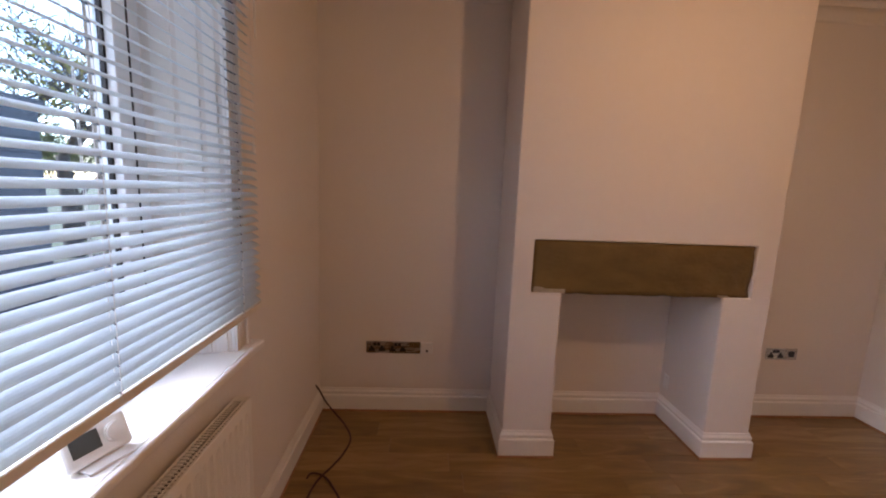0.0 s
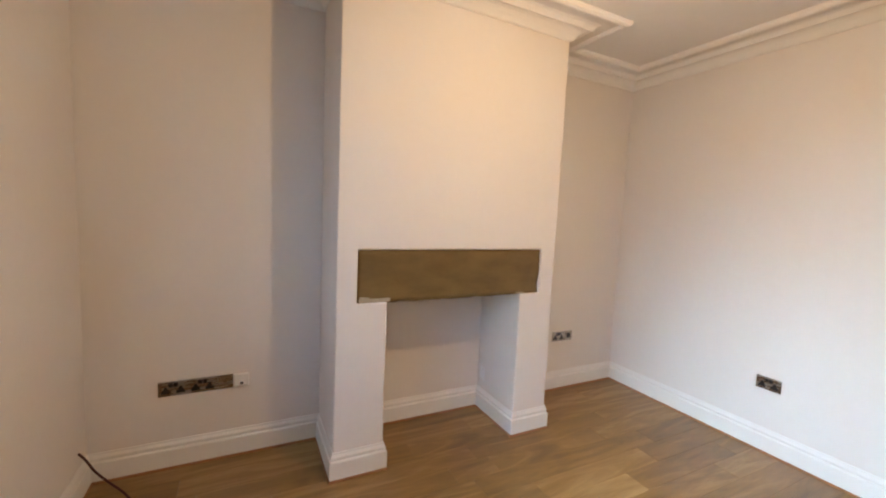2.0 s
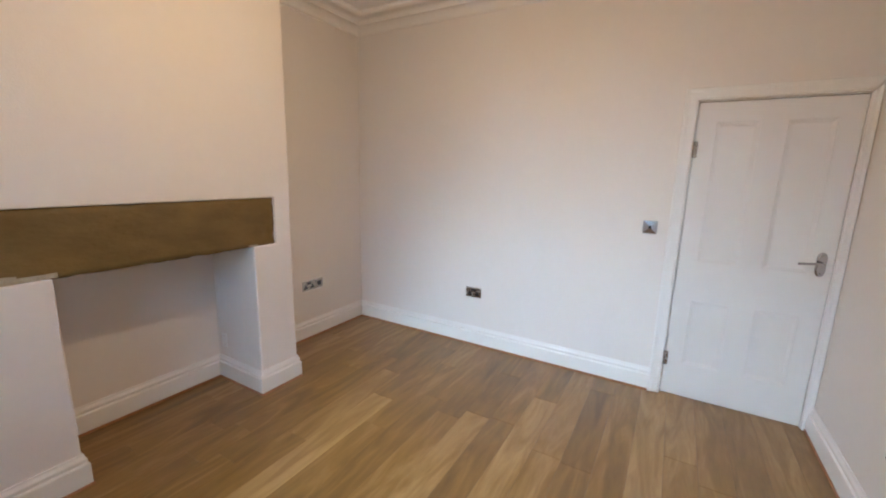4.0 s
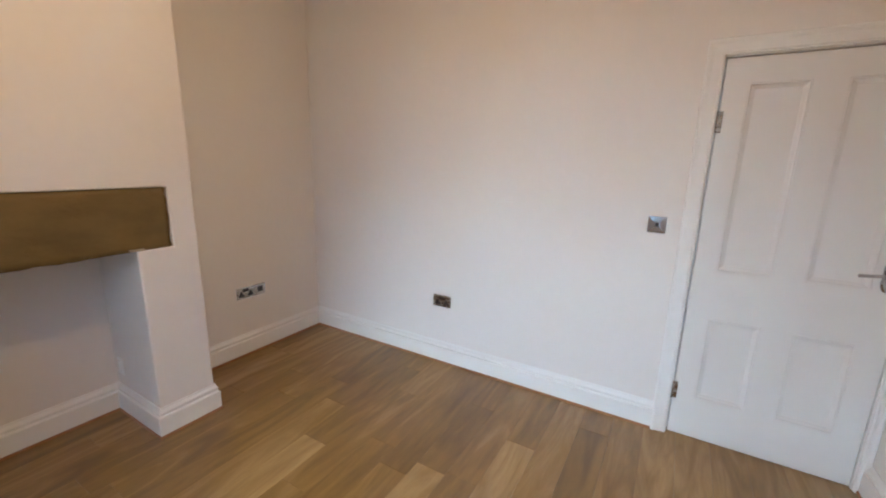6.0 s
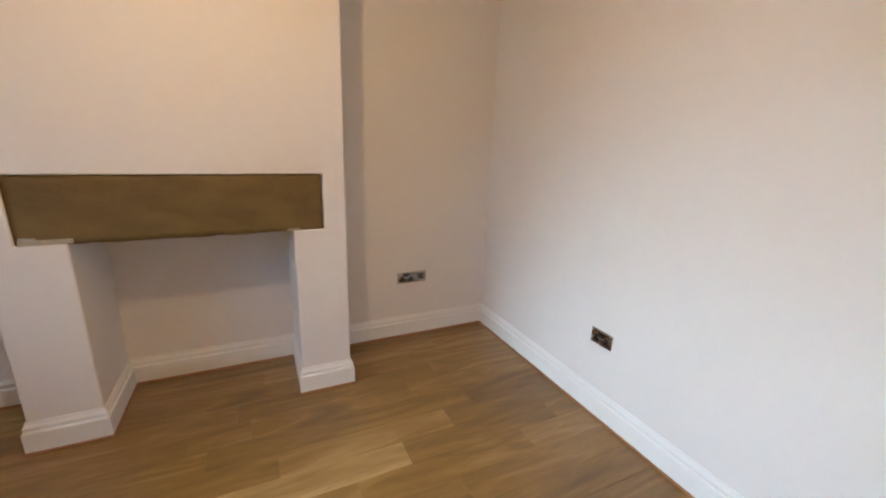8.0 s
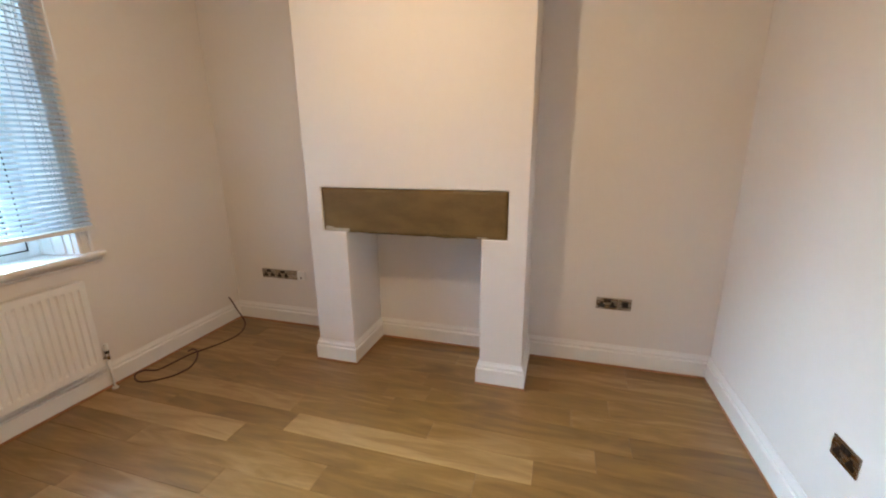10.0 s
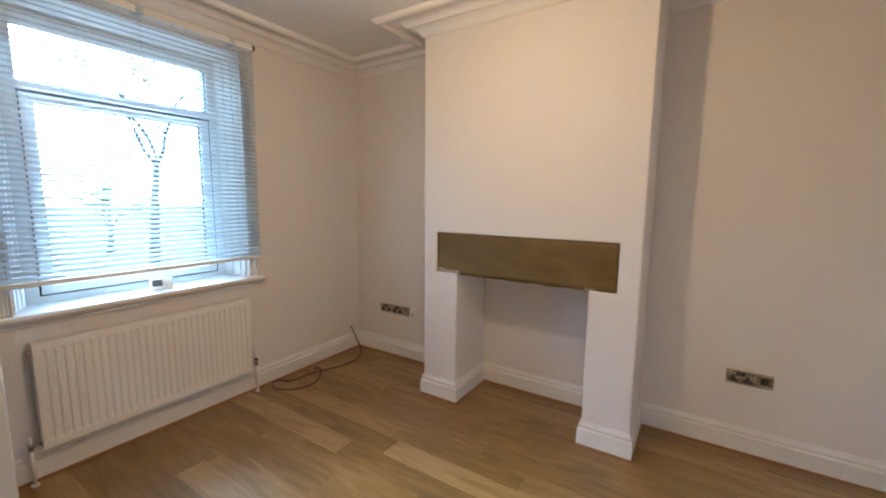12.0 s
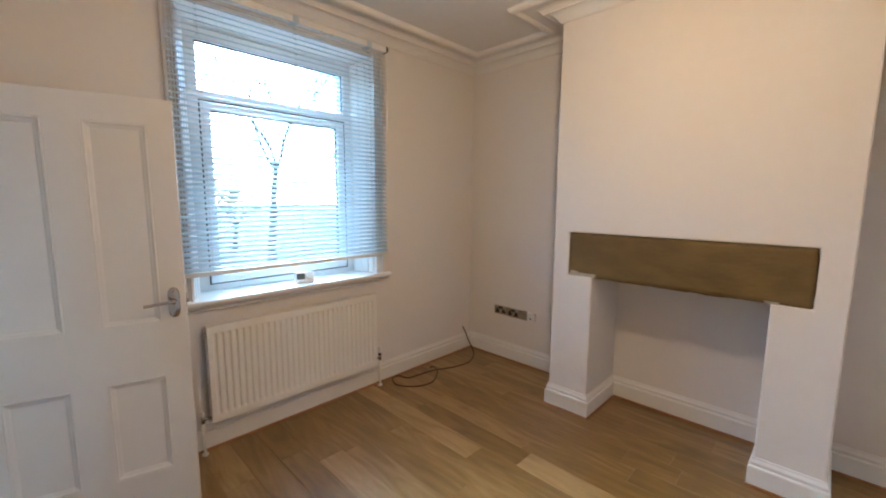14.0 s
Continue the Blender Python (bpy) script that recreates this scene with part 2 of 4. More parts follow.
def profile_run(points, profile, z0, closed=False):
    """Sweeps a moulding's section along a mitred line in plan. profile: (out, up) pairs, out to the left of the way walked."""
    bm = bmesh.new()
    pts = [Vector((p[0], p[1])) for p in points]
    rows = []
    for i, p in enumerate(pts):
        din = (p - pts[i - 1]).normalized() if i else (pts[1] - pts[0]).normalized()
        dout = (pts[i + 1] - p).normalized() if i < len(pts) - 1 else din
        nin, nout = Vector((-din.y, din.x)), Vector((-dout.y, dout.x))
        miter = (nin + nout) / max(0.2, 1 + nin.dot(nout))
        rows.append([bm.verts.new((p.x + miter.x * o, p.y + miter.y * o, z0 + u)) for o, u in profile])
    k = len(profile)
    for a, b in zip(rows, rows[1:]):
        for j in range(k):
            bm.faces.new((a[j], a[(j + 1) % k], b[(j + 1) % k], b[j]))
    bm.faces.new(rows[0])
    bm.faces.new(rows[-1][::-1])
    return bm


def tube(points, r, n=8, steps=8):
    """A round cord through points, smoothed."""
    p = [Vector(q) for q in points]
    line = []
    for i in range(len(p) - 1):
        a, b, c, d = p[max(i - 1, 0)], p[i], p[i + 1], p[min(i + 2, len(p) - 1)]
        for s in range(steps):
            t = s / steps
            line.append(0.5 * ((2 * b) + (c - a) * t + (2 * a - 5 * b + 4 * c - d) * t * t + (3 * b - a - 3 * c + d) * t ** 3))
    line.append(p[-1])
    bm = bmesh.new()
    rings = []
    for i, q in enumerate(line):
        d = (line[min(i + 1, len(line) - 1)] - line[max(i - 1, 0)]).normalized()
        side = d.cross(Vector((0.13, 0.21, 0.97))).normalized()
        up = side.cross(d)
        rings.append([bm.verts.new(q + r * (math.cos(2 * math.pi * j / n) * side + math.sin(2 * math.pi * j / n) * up)) for j in range(n)])
    for a, b in zip(rings, rings[1:]):
        for j in range(n):
            bm.faces.new((a[j], a[(j + 1) % n], b[(j + 1) % n], b[j]))
    bm.faces.new(rings[0][::-1])
    bm.faces.new(rings[-1])
    return bm


# ---- the room: plan in metres ----
XE, YS, YN, ZC = 3.985, 0.132, 3.765, 2.84         # east wall, south wall, back of the alcoves, ceiling
JOG_X, JOG_Y = 1.22, 0.36                          # the south wall stands forward beside the window wall
CX0, CX1, CY = 1.208, 2.743, 3.282                  # chimney breast
OX0, OX1 = 1.503, 2.456                            # fireplace opening
LX0, LX1, LZ0, LZ1 = 1.325, 2.62, 1.02, 1.325      # lintel
WY0, WY1, WZ0, WZ1 = 1.25, 2.55, 0.924, 2.63       # window opening at the inner face
DY0, DY1, DZ = 0.172, 0.952, 1.992                 # closed door's opening
HX0, HX1 = 0.30, 1.07                              # doorway of the open door
T = 0.12

wall_east = part("wall_east", cells((XE, XE + T), (YS - T, DY0, DY1, YN + T), (0, DZ, ZC), lambda i, j, k: not (j == 1 and k == 0)), M_WALL)
wall_north = part("wall_north", box((-0.45, YN, 0), (XE, YN + T, ZC)), M_WALL)
wall_south = part("wall_south", box((JOG_X, YS - T, 0), (XE, YS, ZC)), M_WALL)
wall_south_b = part("wall_doorway", cells((0, HX0, HX1, JOG_X), (JOG_Y - T, JOG_Y), (0, 2.0, ZC), lambda i, j, k: not (i == 1 and k == 0)), M_WALL)
wall_return = part("wall_return", box((JOG_X - 0.10, YS - T, 0), (JOG_X, JOG_Y - T, ZC)), M_WALL)
wall_return_b = part("wall_return_face", box((JOG_X, YS, 0), (JOG_X + 0.004, JOG_Y, ZC)), M_WALL)
for w in (wall_east, wall_north, wall_south, wall_south_b, wall_return, wall_return_b):
    tagged(w, "off-white painted plaster wall", "wall", kind="structure")
ceiling = tagged(part("ceiling", box((-0.45, -1.6, ZC), (XE + T, YN + T, ZC + 0.15)), M_CEIL), "flat white painted ceiling", "ceiling", kind="structure")
hall = tagged(part("wall_hall", cells((-0.45, -0.33, 2.0, 2.12), (-1.6, -1.48, YS - T), (0, ZC), lambda i, j, k: not (i == 1 and j == 1)), M_WALL), "plain hallway wall behind the doorway", "wall", kind="structure")
closet = tagged(part("wall_passage", box((XE + T + 0.5, -0.6, 0), (XE + T + 0.6, 1.6, ZC)), M_WALL), "plain passage wall behind the closed door", "wall", kind="structure")

# window wall with splayed reveals
def window_wall():
    bm = bmesh.new()
    D, IN = 0.345, 0.216
    inner = [(WY0, WZ0), (WY1, WZ0), (WY1, WZ1), (WY0, WZ1)]
    mid = [(1.338, 0.924), (2.488, 0.924), (2.488, 2.60), (1.338, 2.60)]
    outer = [(1.37, 0.90), (2.455, 0.90), (2.44, 2.56), (1.36, 2.56)]
    y0, y1 = JOG_Y - T, YN

    def ring(x, pts):
        return [bm.verts.new((x, y, z)) for y, z in pts]

    a, b, b2, c = ring(0, inner), ring(-IN, mid), ring(-0.285, outer), ring(-D, outer)
    fi = ring(0, [(y0, 0), (y1, 0), (y1, ZC), (y0, ZC)])
    fo = ring(-D, [(y0, 0), (y1, 0), (y1, ZC), (y0, ZC)])
    for p, q in ((fi, a), (a, b), (b, b2), (b2, c), (c, fo), (fo, fi)):
        for i in range(4):
            bm.faces.new((p[i], p[(i + 1) % 4], q[(i + 1) % 4], q[i]))
    return bm

wall_west = tagged(part("wall_west", window_wall(), M_WALL), "off-white painted window wall with a deep splayed reveal", "wall", kind="structure")

# chimney breast, with a recess for the lintel
xs, ys, zs = (CX0, LX0, OX0, OX1, LX1, CX1), (CY, CY + 0.14, YN), (0, LZ0, LZ1, ZC)
breast = part("chimney_breast", cells(xs, ys, zs, lambda i, j, k: not ((i == 2 and k == 0) or (k == 1 and 1 <= i <= 3 and j == 0)), 0.009), M_WALL)
tagged(breast, "off-white plastered chimney breast with an open fireplace recess", "chimney breast", kind="structure")

# skirting boards
SK = [(0, 0.0152), (0.021, 0.0152), (0.021, 0.112), (0.019, 0.118), (0.0105, 0.121), (0.0105, 0.130), (0.014, 0.136), (0.014, 0.143), (0.010, 0.150), (0.006, 0.158), (0.005, 0.168), (0, 0.168)]
EDGE = [(0, 0), (0.0265, 0), (0.0265, 0.0105), (0.0225, 0.0150), (0, 0.0150)]
RUNS = [
    [(XE, DY1 + 0.078), (XE, YN), (CX1, YN), (CX1, CY), (OX1, CY), (OX1, YN), (OX0, YN), (OX0, CY), (CX0, CY), (CX0, YN), (0, YN), (0, JOG_Y), (HX0 - 0.08, JOG_Y)],
    [(HX1 + 0.08, JOG_Y), (JOG_X + 0.004, JOG_Y), (JOG_X + 0.004, YS), (XE, YS)],
]
for run in RUNS:
    tagged(part("baseboard", profile_run(run, SK, 0), M_GLOSS), "white painted moulded skirting board along the walls", "skirting board", kind="structure")
    tagged(part("trim", profile_run(run, EDGE, 0), M_GAP), "dark brown expansion strip under the skirting board", "floor trim", kind="structure")

# cornice
CO = [(0, -0.096), (0.008, -0.094), (0.016, -0.086), (0.026, -0.070), (0.038, -0.056), (0.054, -0.044), (0.074, -0.036), (0.086, -0.036), (0.090, -0.041), (0.099, -0.041), (0.104, -0.032), (0.120, -0.016), (0.140, -0.010), (0.218, -0.010), (0.226, -0.028), (0.236, -0.034), (0.252, -0.032), (0.266, -0.022), (0.273, -0.006), (0.273, 0), (0, 0)]
CORNICE_RUN = [(JOG_X + 0.004, YS), (XE, YS), (XE, YN), (CX1, YN), (CX1, CY), (CX0, CY), (CX0, YN), (0, YN), (0, JOG_Y), (JOG_X + 0.004, JOG_Y), (JOG_X + 0.004, YS)]
cornice = tagged(part("cornice", profile_run(CORNICE_RUN, CO, ZC), M_CEIL), "white moulded plaster cornice round the ceiling", "cornice", kind="structure")


# ---- panelled doors ----
def panelled_leaf(name_parent, width, height, thick, mat, front_sign=-1):
    """A four-panel leaf in local metres: x from the hinge, y through its thickness, z up."""
    st, top, lock0, lock1, bot, mull = 0.100, 0.113, 0.705, 0.965, 0.235, 0.120
    px = [(st, (width - mull) / 2), ((width + mull) / 2, width - st)]
    pz = [(bot, lock0), (lock1, height - top)]
    xs = (0, px[0][0], px[0][1], px[1][0], px[1][1], width)
    zs = (0, pz[0][0], pz[0][1], pz[1][0], pz[1][1], height)
    part("leaf_frame", cells(xs, (-thick / 2, thick / 2), zs, lambda i, j, k: not (i in (1, 3) and k in (1, 3)), 0.0015), mat, name_parent)
    for a, b in px:
        for c, d in pz:
            bm = box((a + 0.0005, -0.007, c + 0.0005), (b - 0.0005, 0.007, d - 0.0005))
            part("panel", bm, mat, name_parent)
            for s in (-1, 1):
                y0, y1 = s * 0.007, s * (thick / 2 - 0.001)
                bm = bmesh.new()
                rings = []
                for inset, y in ((0.0006, y0), (0.0006, y1), (0.003, y1 + s * 0.0012), (0.008, y1 + s * 0.0008), (0.012, y1 - s * 0.004), (0.022, y0 + s * 0.004), (0.027, y0 + s * 0.001), (0.027, y0)):
                    rings.append([bm.verts.new((x, y, z)) for x, z in ((a + inset, c + inset), (b - inset, c + inset), (b - inset, d - inset), (a + inset, d - inset))])
                for p, q in zip(rings, rings[1:] + rings[:1]):
                    for i in range(4):
                        bm.faces.new((p[i], p[(i + 1) % 4], q[(i + 1) % 4], q[i]))
                part("panel_moulding", bm, mat, name_parent)


def lever_handle(parent, x, z, side, thick, toward):
    """A chrome lever on a shaped plate. side: -1 or 1, the face it is on; toward: the way the lever points along x."""
    y = side * thick / 2
    bm = bmesh.new()
    rings = []
    for inset, out in ((0.0, 0.0), (0.0, 0.004), (0.0015, 0.0065), (0.005, 0.0085), (0.011, 0.0095)):
        ring = []
        for i in range(36):
            a = 2 * math.pi * i / 36
            c, d = math.cos(a), math.sin(a)
            px = (0.027 - inset) * math.copysign(abs(c) ** 0.75, c) * (1 - 0.16 * math.exp(-(d / 0.28) ** 2))
            pz = (0.072 - inset) * math.copysign(abs(d) ** 0.85, d)
            ring.append(bm.verts.new((x + px, y + side * out, z + pz)))
        rings.append(ring)
    for p, q in zip(rings, rings[1:]):
        for i in range(36):
            bm.faces.new((p[i], p[(i + 1) % 36], q[(i + 1) % 36], q[i]))
    bm.faces.new(rings[0])
    bm.faces.new(rings[-1])
    h = part("door_handle", bm, M_CHROME, parent, "chrome lever handle on a backplate", smooth=True)
    bm = cylinder((x, y + side * 0.007, z + 0.008), (x, y + side * 0.05, z + 0.008), 0.011, 0.009, 16)
    part("neck", bm, M_CHROME, h, smooth=True)
    part("lever", tube([(x, y + side * 0.05, z + 0.008), (x + toward * 0.04, y + side * 0.053, z + 0.009), (x + toward * 0.08, y + side * 0.050, z + 0.004), (x + toward * 0.112, y + side * 0.047, z + 0.001)], 0.0075, 10), M_CHROME, h, smooth=True)
    for dz in (-0.052, 0.052):
        part("screw", cylinder((x, y + side * 0.007, z + dz), (x, y + side * 0.0095, z + dz), 0.004, n=10), M_STEEL, h)


def hinge(parent, x, y, z):
    h = part("hinge", cylinder((x, y, z - 0.05), (x, y, z + 0.05), 0.0065, n=12), M_STEEL, parent, "steel butt hinge", smooth=True)
    part("hinge_plate", box((x - 0.022, y + 0.004, z - 0.05), (x + 0.022, y + 0.0065, z + 0.05)), M_STEEL, h)
    return h


def architrave(parent, width, height, left=0.075, right=0.075):
    """Moulded casing round an opening in local x, facing -y."""
    sec = lambda w: [(0, 0), (0, -0.010), (0.006, -0.016), (0.014, -0.013), (0.020, -0.015), (w * 0.62, -0.019), (w * 0.78, -0.024), (w - 0.006, -0.025), (w, -0.020), (w, 0)]
    for side, w in (("l", left), ("r", right)):
        if w <= 0:
            continue
        bm = bmesh.new()
        s = -1 if side == "l" else 1
        x0 = -0.004 if side == "l" else width + 0.004
        lo = [bm.verts.new((x0 + s * o, y, 0)) for o, y in sec(w)]
        hi = [bm.verts.new((x0 + s * o, y, height + 0.004 + o)) for o, y in sec(w)]
        k = len(lo)
        for i in range(k):
            bm.faces.new((lo[i], lo[(i + 1) % k], hi[(i + 1) % k], hi[i]))
        bm.faces.new(lo)
        bm.faces.new(hi[::-1])
        part("architrave", bm, M_GLOSS, parent)
    bm = bmesh.new()
    wt = 0.075
    lo = [bm.verts.new((-0.004 - (o if left >= wt else o * left / wt), y, height + 0.004 + o)) for o, y in sec(wt)]
    hi = [bm.verts.new((width + 0.004 + (o if right >= wt else o * right / wt), y, height + 0.004 + o)) for o, y in sec(wt)]
    k = len(lo)
    for i in range(k):
        bm.faces.new((lo[i], lo[(i + 1) % k], hi[(i + 1) % k], hi[i]))
    bm.faces.new(lo)
    bm.faces.new(hi[::-1])
    part("architrave", bm, M_GLOSS, parent)


# closed door in the east wall: local x runs south from the hinge, local -y faces the room
EAST = Matrix.Translation((XE, DY1, 0)) @ Matrix.Rotation(radians(-90), 4, "Z")
door_1 = placed(tagged(new("door_1"), "closed white four-panel door with chrome lever handle", "door", kind="structure"), EAST)
W1 = DY1 - DY0
leaf1 = part("door_leaf", box((0.0, 0, 0), (0.001, 0.001, 0.001)), M_DOOR, door_1)
leaf1.matrix_basis = Matrix.Translation((0.006, 0.034, 0.006))
panelled_leaf(leaf1, W1 - 0.010, DZ - 0.012, 0.040, M_DOOR)
lever_handle(leaf1, W1 - 0.065, 1.035, -1, 0.040, -1)
for z in (0.27, 1.70):
    hinge(door_1, 0.003, 0.004, z)
part("door_lining", cells((-0.02, 0.001, W1 - 0.001, W1 + 0.02), (0.001, T - 0.001), (0, DZ - 0.001, DZ + 0.02), lambda i, j, k: not (i == 1 and k == 0)), M_GLOSS, door_1)
part("door_stop", cells((0.001, 0.014, W1 - 0.014, W1 - 0.001), (0.056, 0.07), (0, DZ - 0.014, DZ - 0.002), lambda i, j, k: not (i == 1 and k == 0)), M_GLOSS, door_1)
architrave(door_1, W1, DZ, 0.075, 0.034)

# open door, hinged beside the window wall
SOUTH = Matrix.Translation((HX0, JOG_Y, 0))
door_2 = placed(tagged(new("door_2"), "open white four-panel door leaf with chrome lever handle", "door", kind="structure"), pose(0.269, 0.380, 0.007, 0, 0, math.degrees(math.atan2(0.739, 0.186))))
panelled_leaf(door_2, 0.762, 1.978, 0.040, M_DOOR)
lever_handle(door_2, 0.762 - 0.048, 1.055, -1, 0.040, -1)
part("latch", box((0.7621, -0.011, 1.02), (0.7635, 0.011, 1.09)), M_STEEL, door_2)
part("latch_bolt", box((0.7635, -0.006, 1.045), (0.771, 0.006, 1.06)), M_STEEL, door_2)
frame_2 = placed(tagged(new("door_frame"), "white moulded door casing of the open doorway", "door frame", kind="structure"), pose(HX1, JOG_Y, 0, 0, 0, 180))
architrave(frame_2, HX1 - HX0, 2.0)


# ---- window ----
window_1 = tagged(new("window_1"), "white plastic casement window with a top light, in a deep reveal", "window", kind="structure")
def rect_frame(x0, x1, y0, y1, z0, z1, wy, wz=None, bevel=0.003):
    wz = wz or wy
    return cells((x0, x1), (y0, y0 + wy, y1 - wy, y1), (z0, z0 + wz, z1 - wz, z1), lambda i, j, k: not (j == 1 and k == 1), bevel)
FY0, FY1, FZ0, FZ1, FX0, FX1 = 1.340, 2.486, 0.935, 2.585, -0.280, -0.217
part("window_frame", cells((FX0, FX1), (FY0, FY0 + 0.062, FY1 - 0.062, FY1), (FZ0, FZ0 + 0.055, 2.158, 2.215, FZ1 - 0.072, FZ1), lambda i, j, k: not (j == 1 and k in (1, 3)), 0.003), M_UPVC, window_1)
sash = part("sash", rect_frame(FX0 + 0.012, FX1 + 0.010, FY0 + 0.067, FY1 - 0.067, FZ0 + 0.061, 2.152, 0.056, 0.050), M_UPVC, window_1)
part("gasket", rect_frame(FX0 + 0.02, FX1 + 0.0115, FY0 + 0.0615, FY1 - 0.0615, FZ0 + 0.0545, 2.1585, 0.006, bevel=0), M_GASKET, window_1)
part("gasket", rect_frame(-0.249, -0.232, FY0 + 0.1225, FY1 - 0.1225, FZ0 + 0.110, 2.103, 0.009, bevel=0), M_GASKET, sash)
part("gasket", rect_frame(-0.249, -0.232, FY0 + 0.0615, FY1 - 0.0615, 2.2145, FZ1 - 0.0715, 0.006, bevel=0), M_GASKET, window_1)
pane1 = part("pane", box((-0.244, FY0 + 0.123, FZ0 + 0.111), (-0.238, FY1 - 0.123, 2.102)), M_GLASS, sash)
pane2 = part("pane", box((-0.244, FY0 + 0.062, 2.215), (-0.238, FY1 - 0.062, FZ1 - 0.072)), M_GLASS, window_1)
for p in (pane1, pane2):
    p.visible_shadow = False
SILL = [(0.0, -0.012), (0.052, -0.012), (0.062, -0.008), (0.066, 0.0), (0.066, 0.010), (0.060, 0.018), (0, 0.018)]
bm = cells((-0.2165, 0, 0.05), (WY0 - 0.10, WY0 - 0.0, WY1 + 0.0, WY1 + 0.13), (WZ0, WZ0 + 0.024), lambda i, j, k: not (i == 0 and j != 1), 0.0)
for v in bm.verts:
    if v.co.x < -0.1:
        v.co.y = 1.3385 if v.co.y < 1.9 else 2.4875
join(bm, box((0.05, WY0 - 0.10, WZ0 - 0.004), (0.072, WY1 + 0.13, WZ0 + 0.026), 0.009, segments=3))
part("window_sill", bm, M_GLOSS, window_1, "white gloss-painted deep timber sill")
bm = profile_run([(0, WY1 + 0.115), (0, WY0 - 0.065)], [(0, -0.050), (0.014, -0.050), (0.019, -0.045), (0.019, -0.037), (0.013, -0.034), (0.013, -0.029), (0.028, -0.027), (0.036, -0.018), (0.040, -0.009), (0.050, -0.007), (0.050, 0), (0, 0)], WZ0 - 0.001)
for v in bm.verts:
    v.co.x = abs(v.co.x)
part("sill_moulding", bm, M_GLOSS, window_1)
def casing(y0, y1, z0, z1):
    bm = box((0, y0, z0), (0.014, y1, z1), 0.002)
    w = y1 - y0
    for a, b, x in ((0.02, 0.20, 0.022), (0.34, 0.46, 0.020), (0.60, 0.72, 0.020), (0.80, 0.99, 0.030)):
        box((0.012, y0 + a * w, z0), (x, y0 + b * w, z1), 0.003, bm)
    return bm
part("window_casing", casing(WY1, WY1 + 0.085, WZ0 + 0.024, WZ1 + 0.085), M_GLOSS, window_1, "white fluted timber window casing")
part("window_casing", casing(WY0 - 0.065, WY0, WZ0 + 0.024, WZ1 + 0.085), M_GLOSS, window_1, "white fluted timber window casing")
part("window_casing", box((0, WY0 + 0.0005, WZ1), (0.018, WY1 - 0.0005, WZ1 + 0.085), 0.004), M_GLOSS, window_1, "white timber window head casing")

for wy0, wy1 in ((1.338, 1.25), (2.488, 2.55)):
    s = -1 if wy0 < 1.9 else 1
    for xa, xb in ((-0.190, -0.135), (-0.118, -0.062), (-0.045, -0.012)):
        ya, yb = wy0 + (wy1 - wy0) * (xa + 0.216) / 0.216, wy0 + (wy1 - wy0) * (xb + 0.216) / 0.216
        bm = bmesh.new()
        d = -s * 0.007
        lo = [bm.verts.new(p) for p in ((xa, ya, 0.952), (xb, yb, 0.952), (xb, yb + d, 0.952), (xa, ya + d, 0.952))]
        hi = [bm.verts.new((v.co.x, v.co.y, 2.585)) for v in lo]
        for i in range(4):
            bm.faces.new((lo[i], lo[(i + 1) % 4], hi[(i + 1) % 4], hi[i]))
        bm.faces.new(lo)
        bm.faces.new(hi[::-1])
        part("reveal_lining", bm, M_GLOSS, window_1)

# ---- venetian blind ----
BX, BY0, BY1, BZ0, BZ1, PITCH = 0.070, 1.192, 2.622, 1.098, 2.665, 0.0305
blind = tagged(new("venetian_blind"), "white horizontal slatted venetian blind, lowered and half open over the window", "window blind")
part("headrail", box((BX - 0.022, BY0, BZ1), (BX + 0.022, BY1 + 0.004, BZ1 + 0.04), 0.002), M_UPVC, blind, "white metal headrail")
for y in (BY0 - 0.006, BY1 + 0.004):
    part("end_cap", box((BX - 0.024, y + 0.0002, BZ1 - 0.002), (BX + 0.024, y + 0.006, BZ1 + 0.042), 0.001), M_BLACK, blind, "dark end cap")
part("end_bracket", box((0.002, BY1 + 0.0105, BZ1 + 0.004), (BX + 0.026, BY1 + 0.022, BZ1 + 0.038), 0.002), M_STEEL, blind, "steel end bracket")
for y in (BY0 + 0.15, (BY0 + BY1) / 2, BY1 - 0.15):
    part("bracket", box((0.018, y - 0.02, BZ1 - 0.002), (BX + 0.026, y + 0.02, BZ1 + 0.044), 0.002), M_SLAT, blind)
part("bottom_rail", box((BX - 0.014, BY0, BZ0), (BX + 0.014, BY1 + 0.012, BZ0 + 0.026), 0.004), M_CREAM, blind, "cream wooden bottom rail")
TILT_SLAT = radians(29)
bm = bmesh.new()
rows = []
for i in range(6):
    u = -0.5 + i / 5
    w, h = u * 0.034, 0.0028 * (1 - 4 * u * u)
    rows.append((w * math.cos(TILT_SLAT) + h * math.sin(TILT_SLAT), -w * math.sin(TILT_SLAT) + h * math.cos(TILT_SLAT)))
top = [[bm.verts.new((x, y, z)) for x, z in rows] for y in (BY0, BY1)]
low = [[bm.verts.new((x, y, z - 0.0006)) for x, z in rows] for y in (BY0, BY1)]
for i in range(5):
    bm.faces.new((top[0][i], top[0][i + 1], top[1][i + 1], top[1][i]))
    bm.faces.new((low[0][i + 1], low[0][i], low[1][i], low[1][i + 1]))
for i in (0, 5):
    bm.faces.new((top[0][i], top[1][i], low[1][i], low[0][i]))
for s in (0, 1):
    bm.faces.new([top[s][i] for i in range(6)] + [low[s][i] for i in range(5, -1, -1)])
slat = part("slat", bm, M_SLAT, blind, smooth=False)
slat.matrix_basis = Matrix.Translation((BX, 0, BZ0 + 0.042))
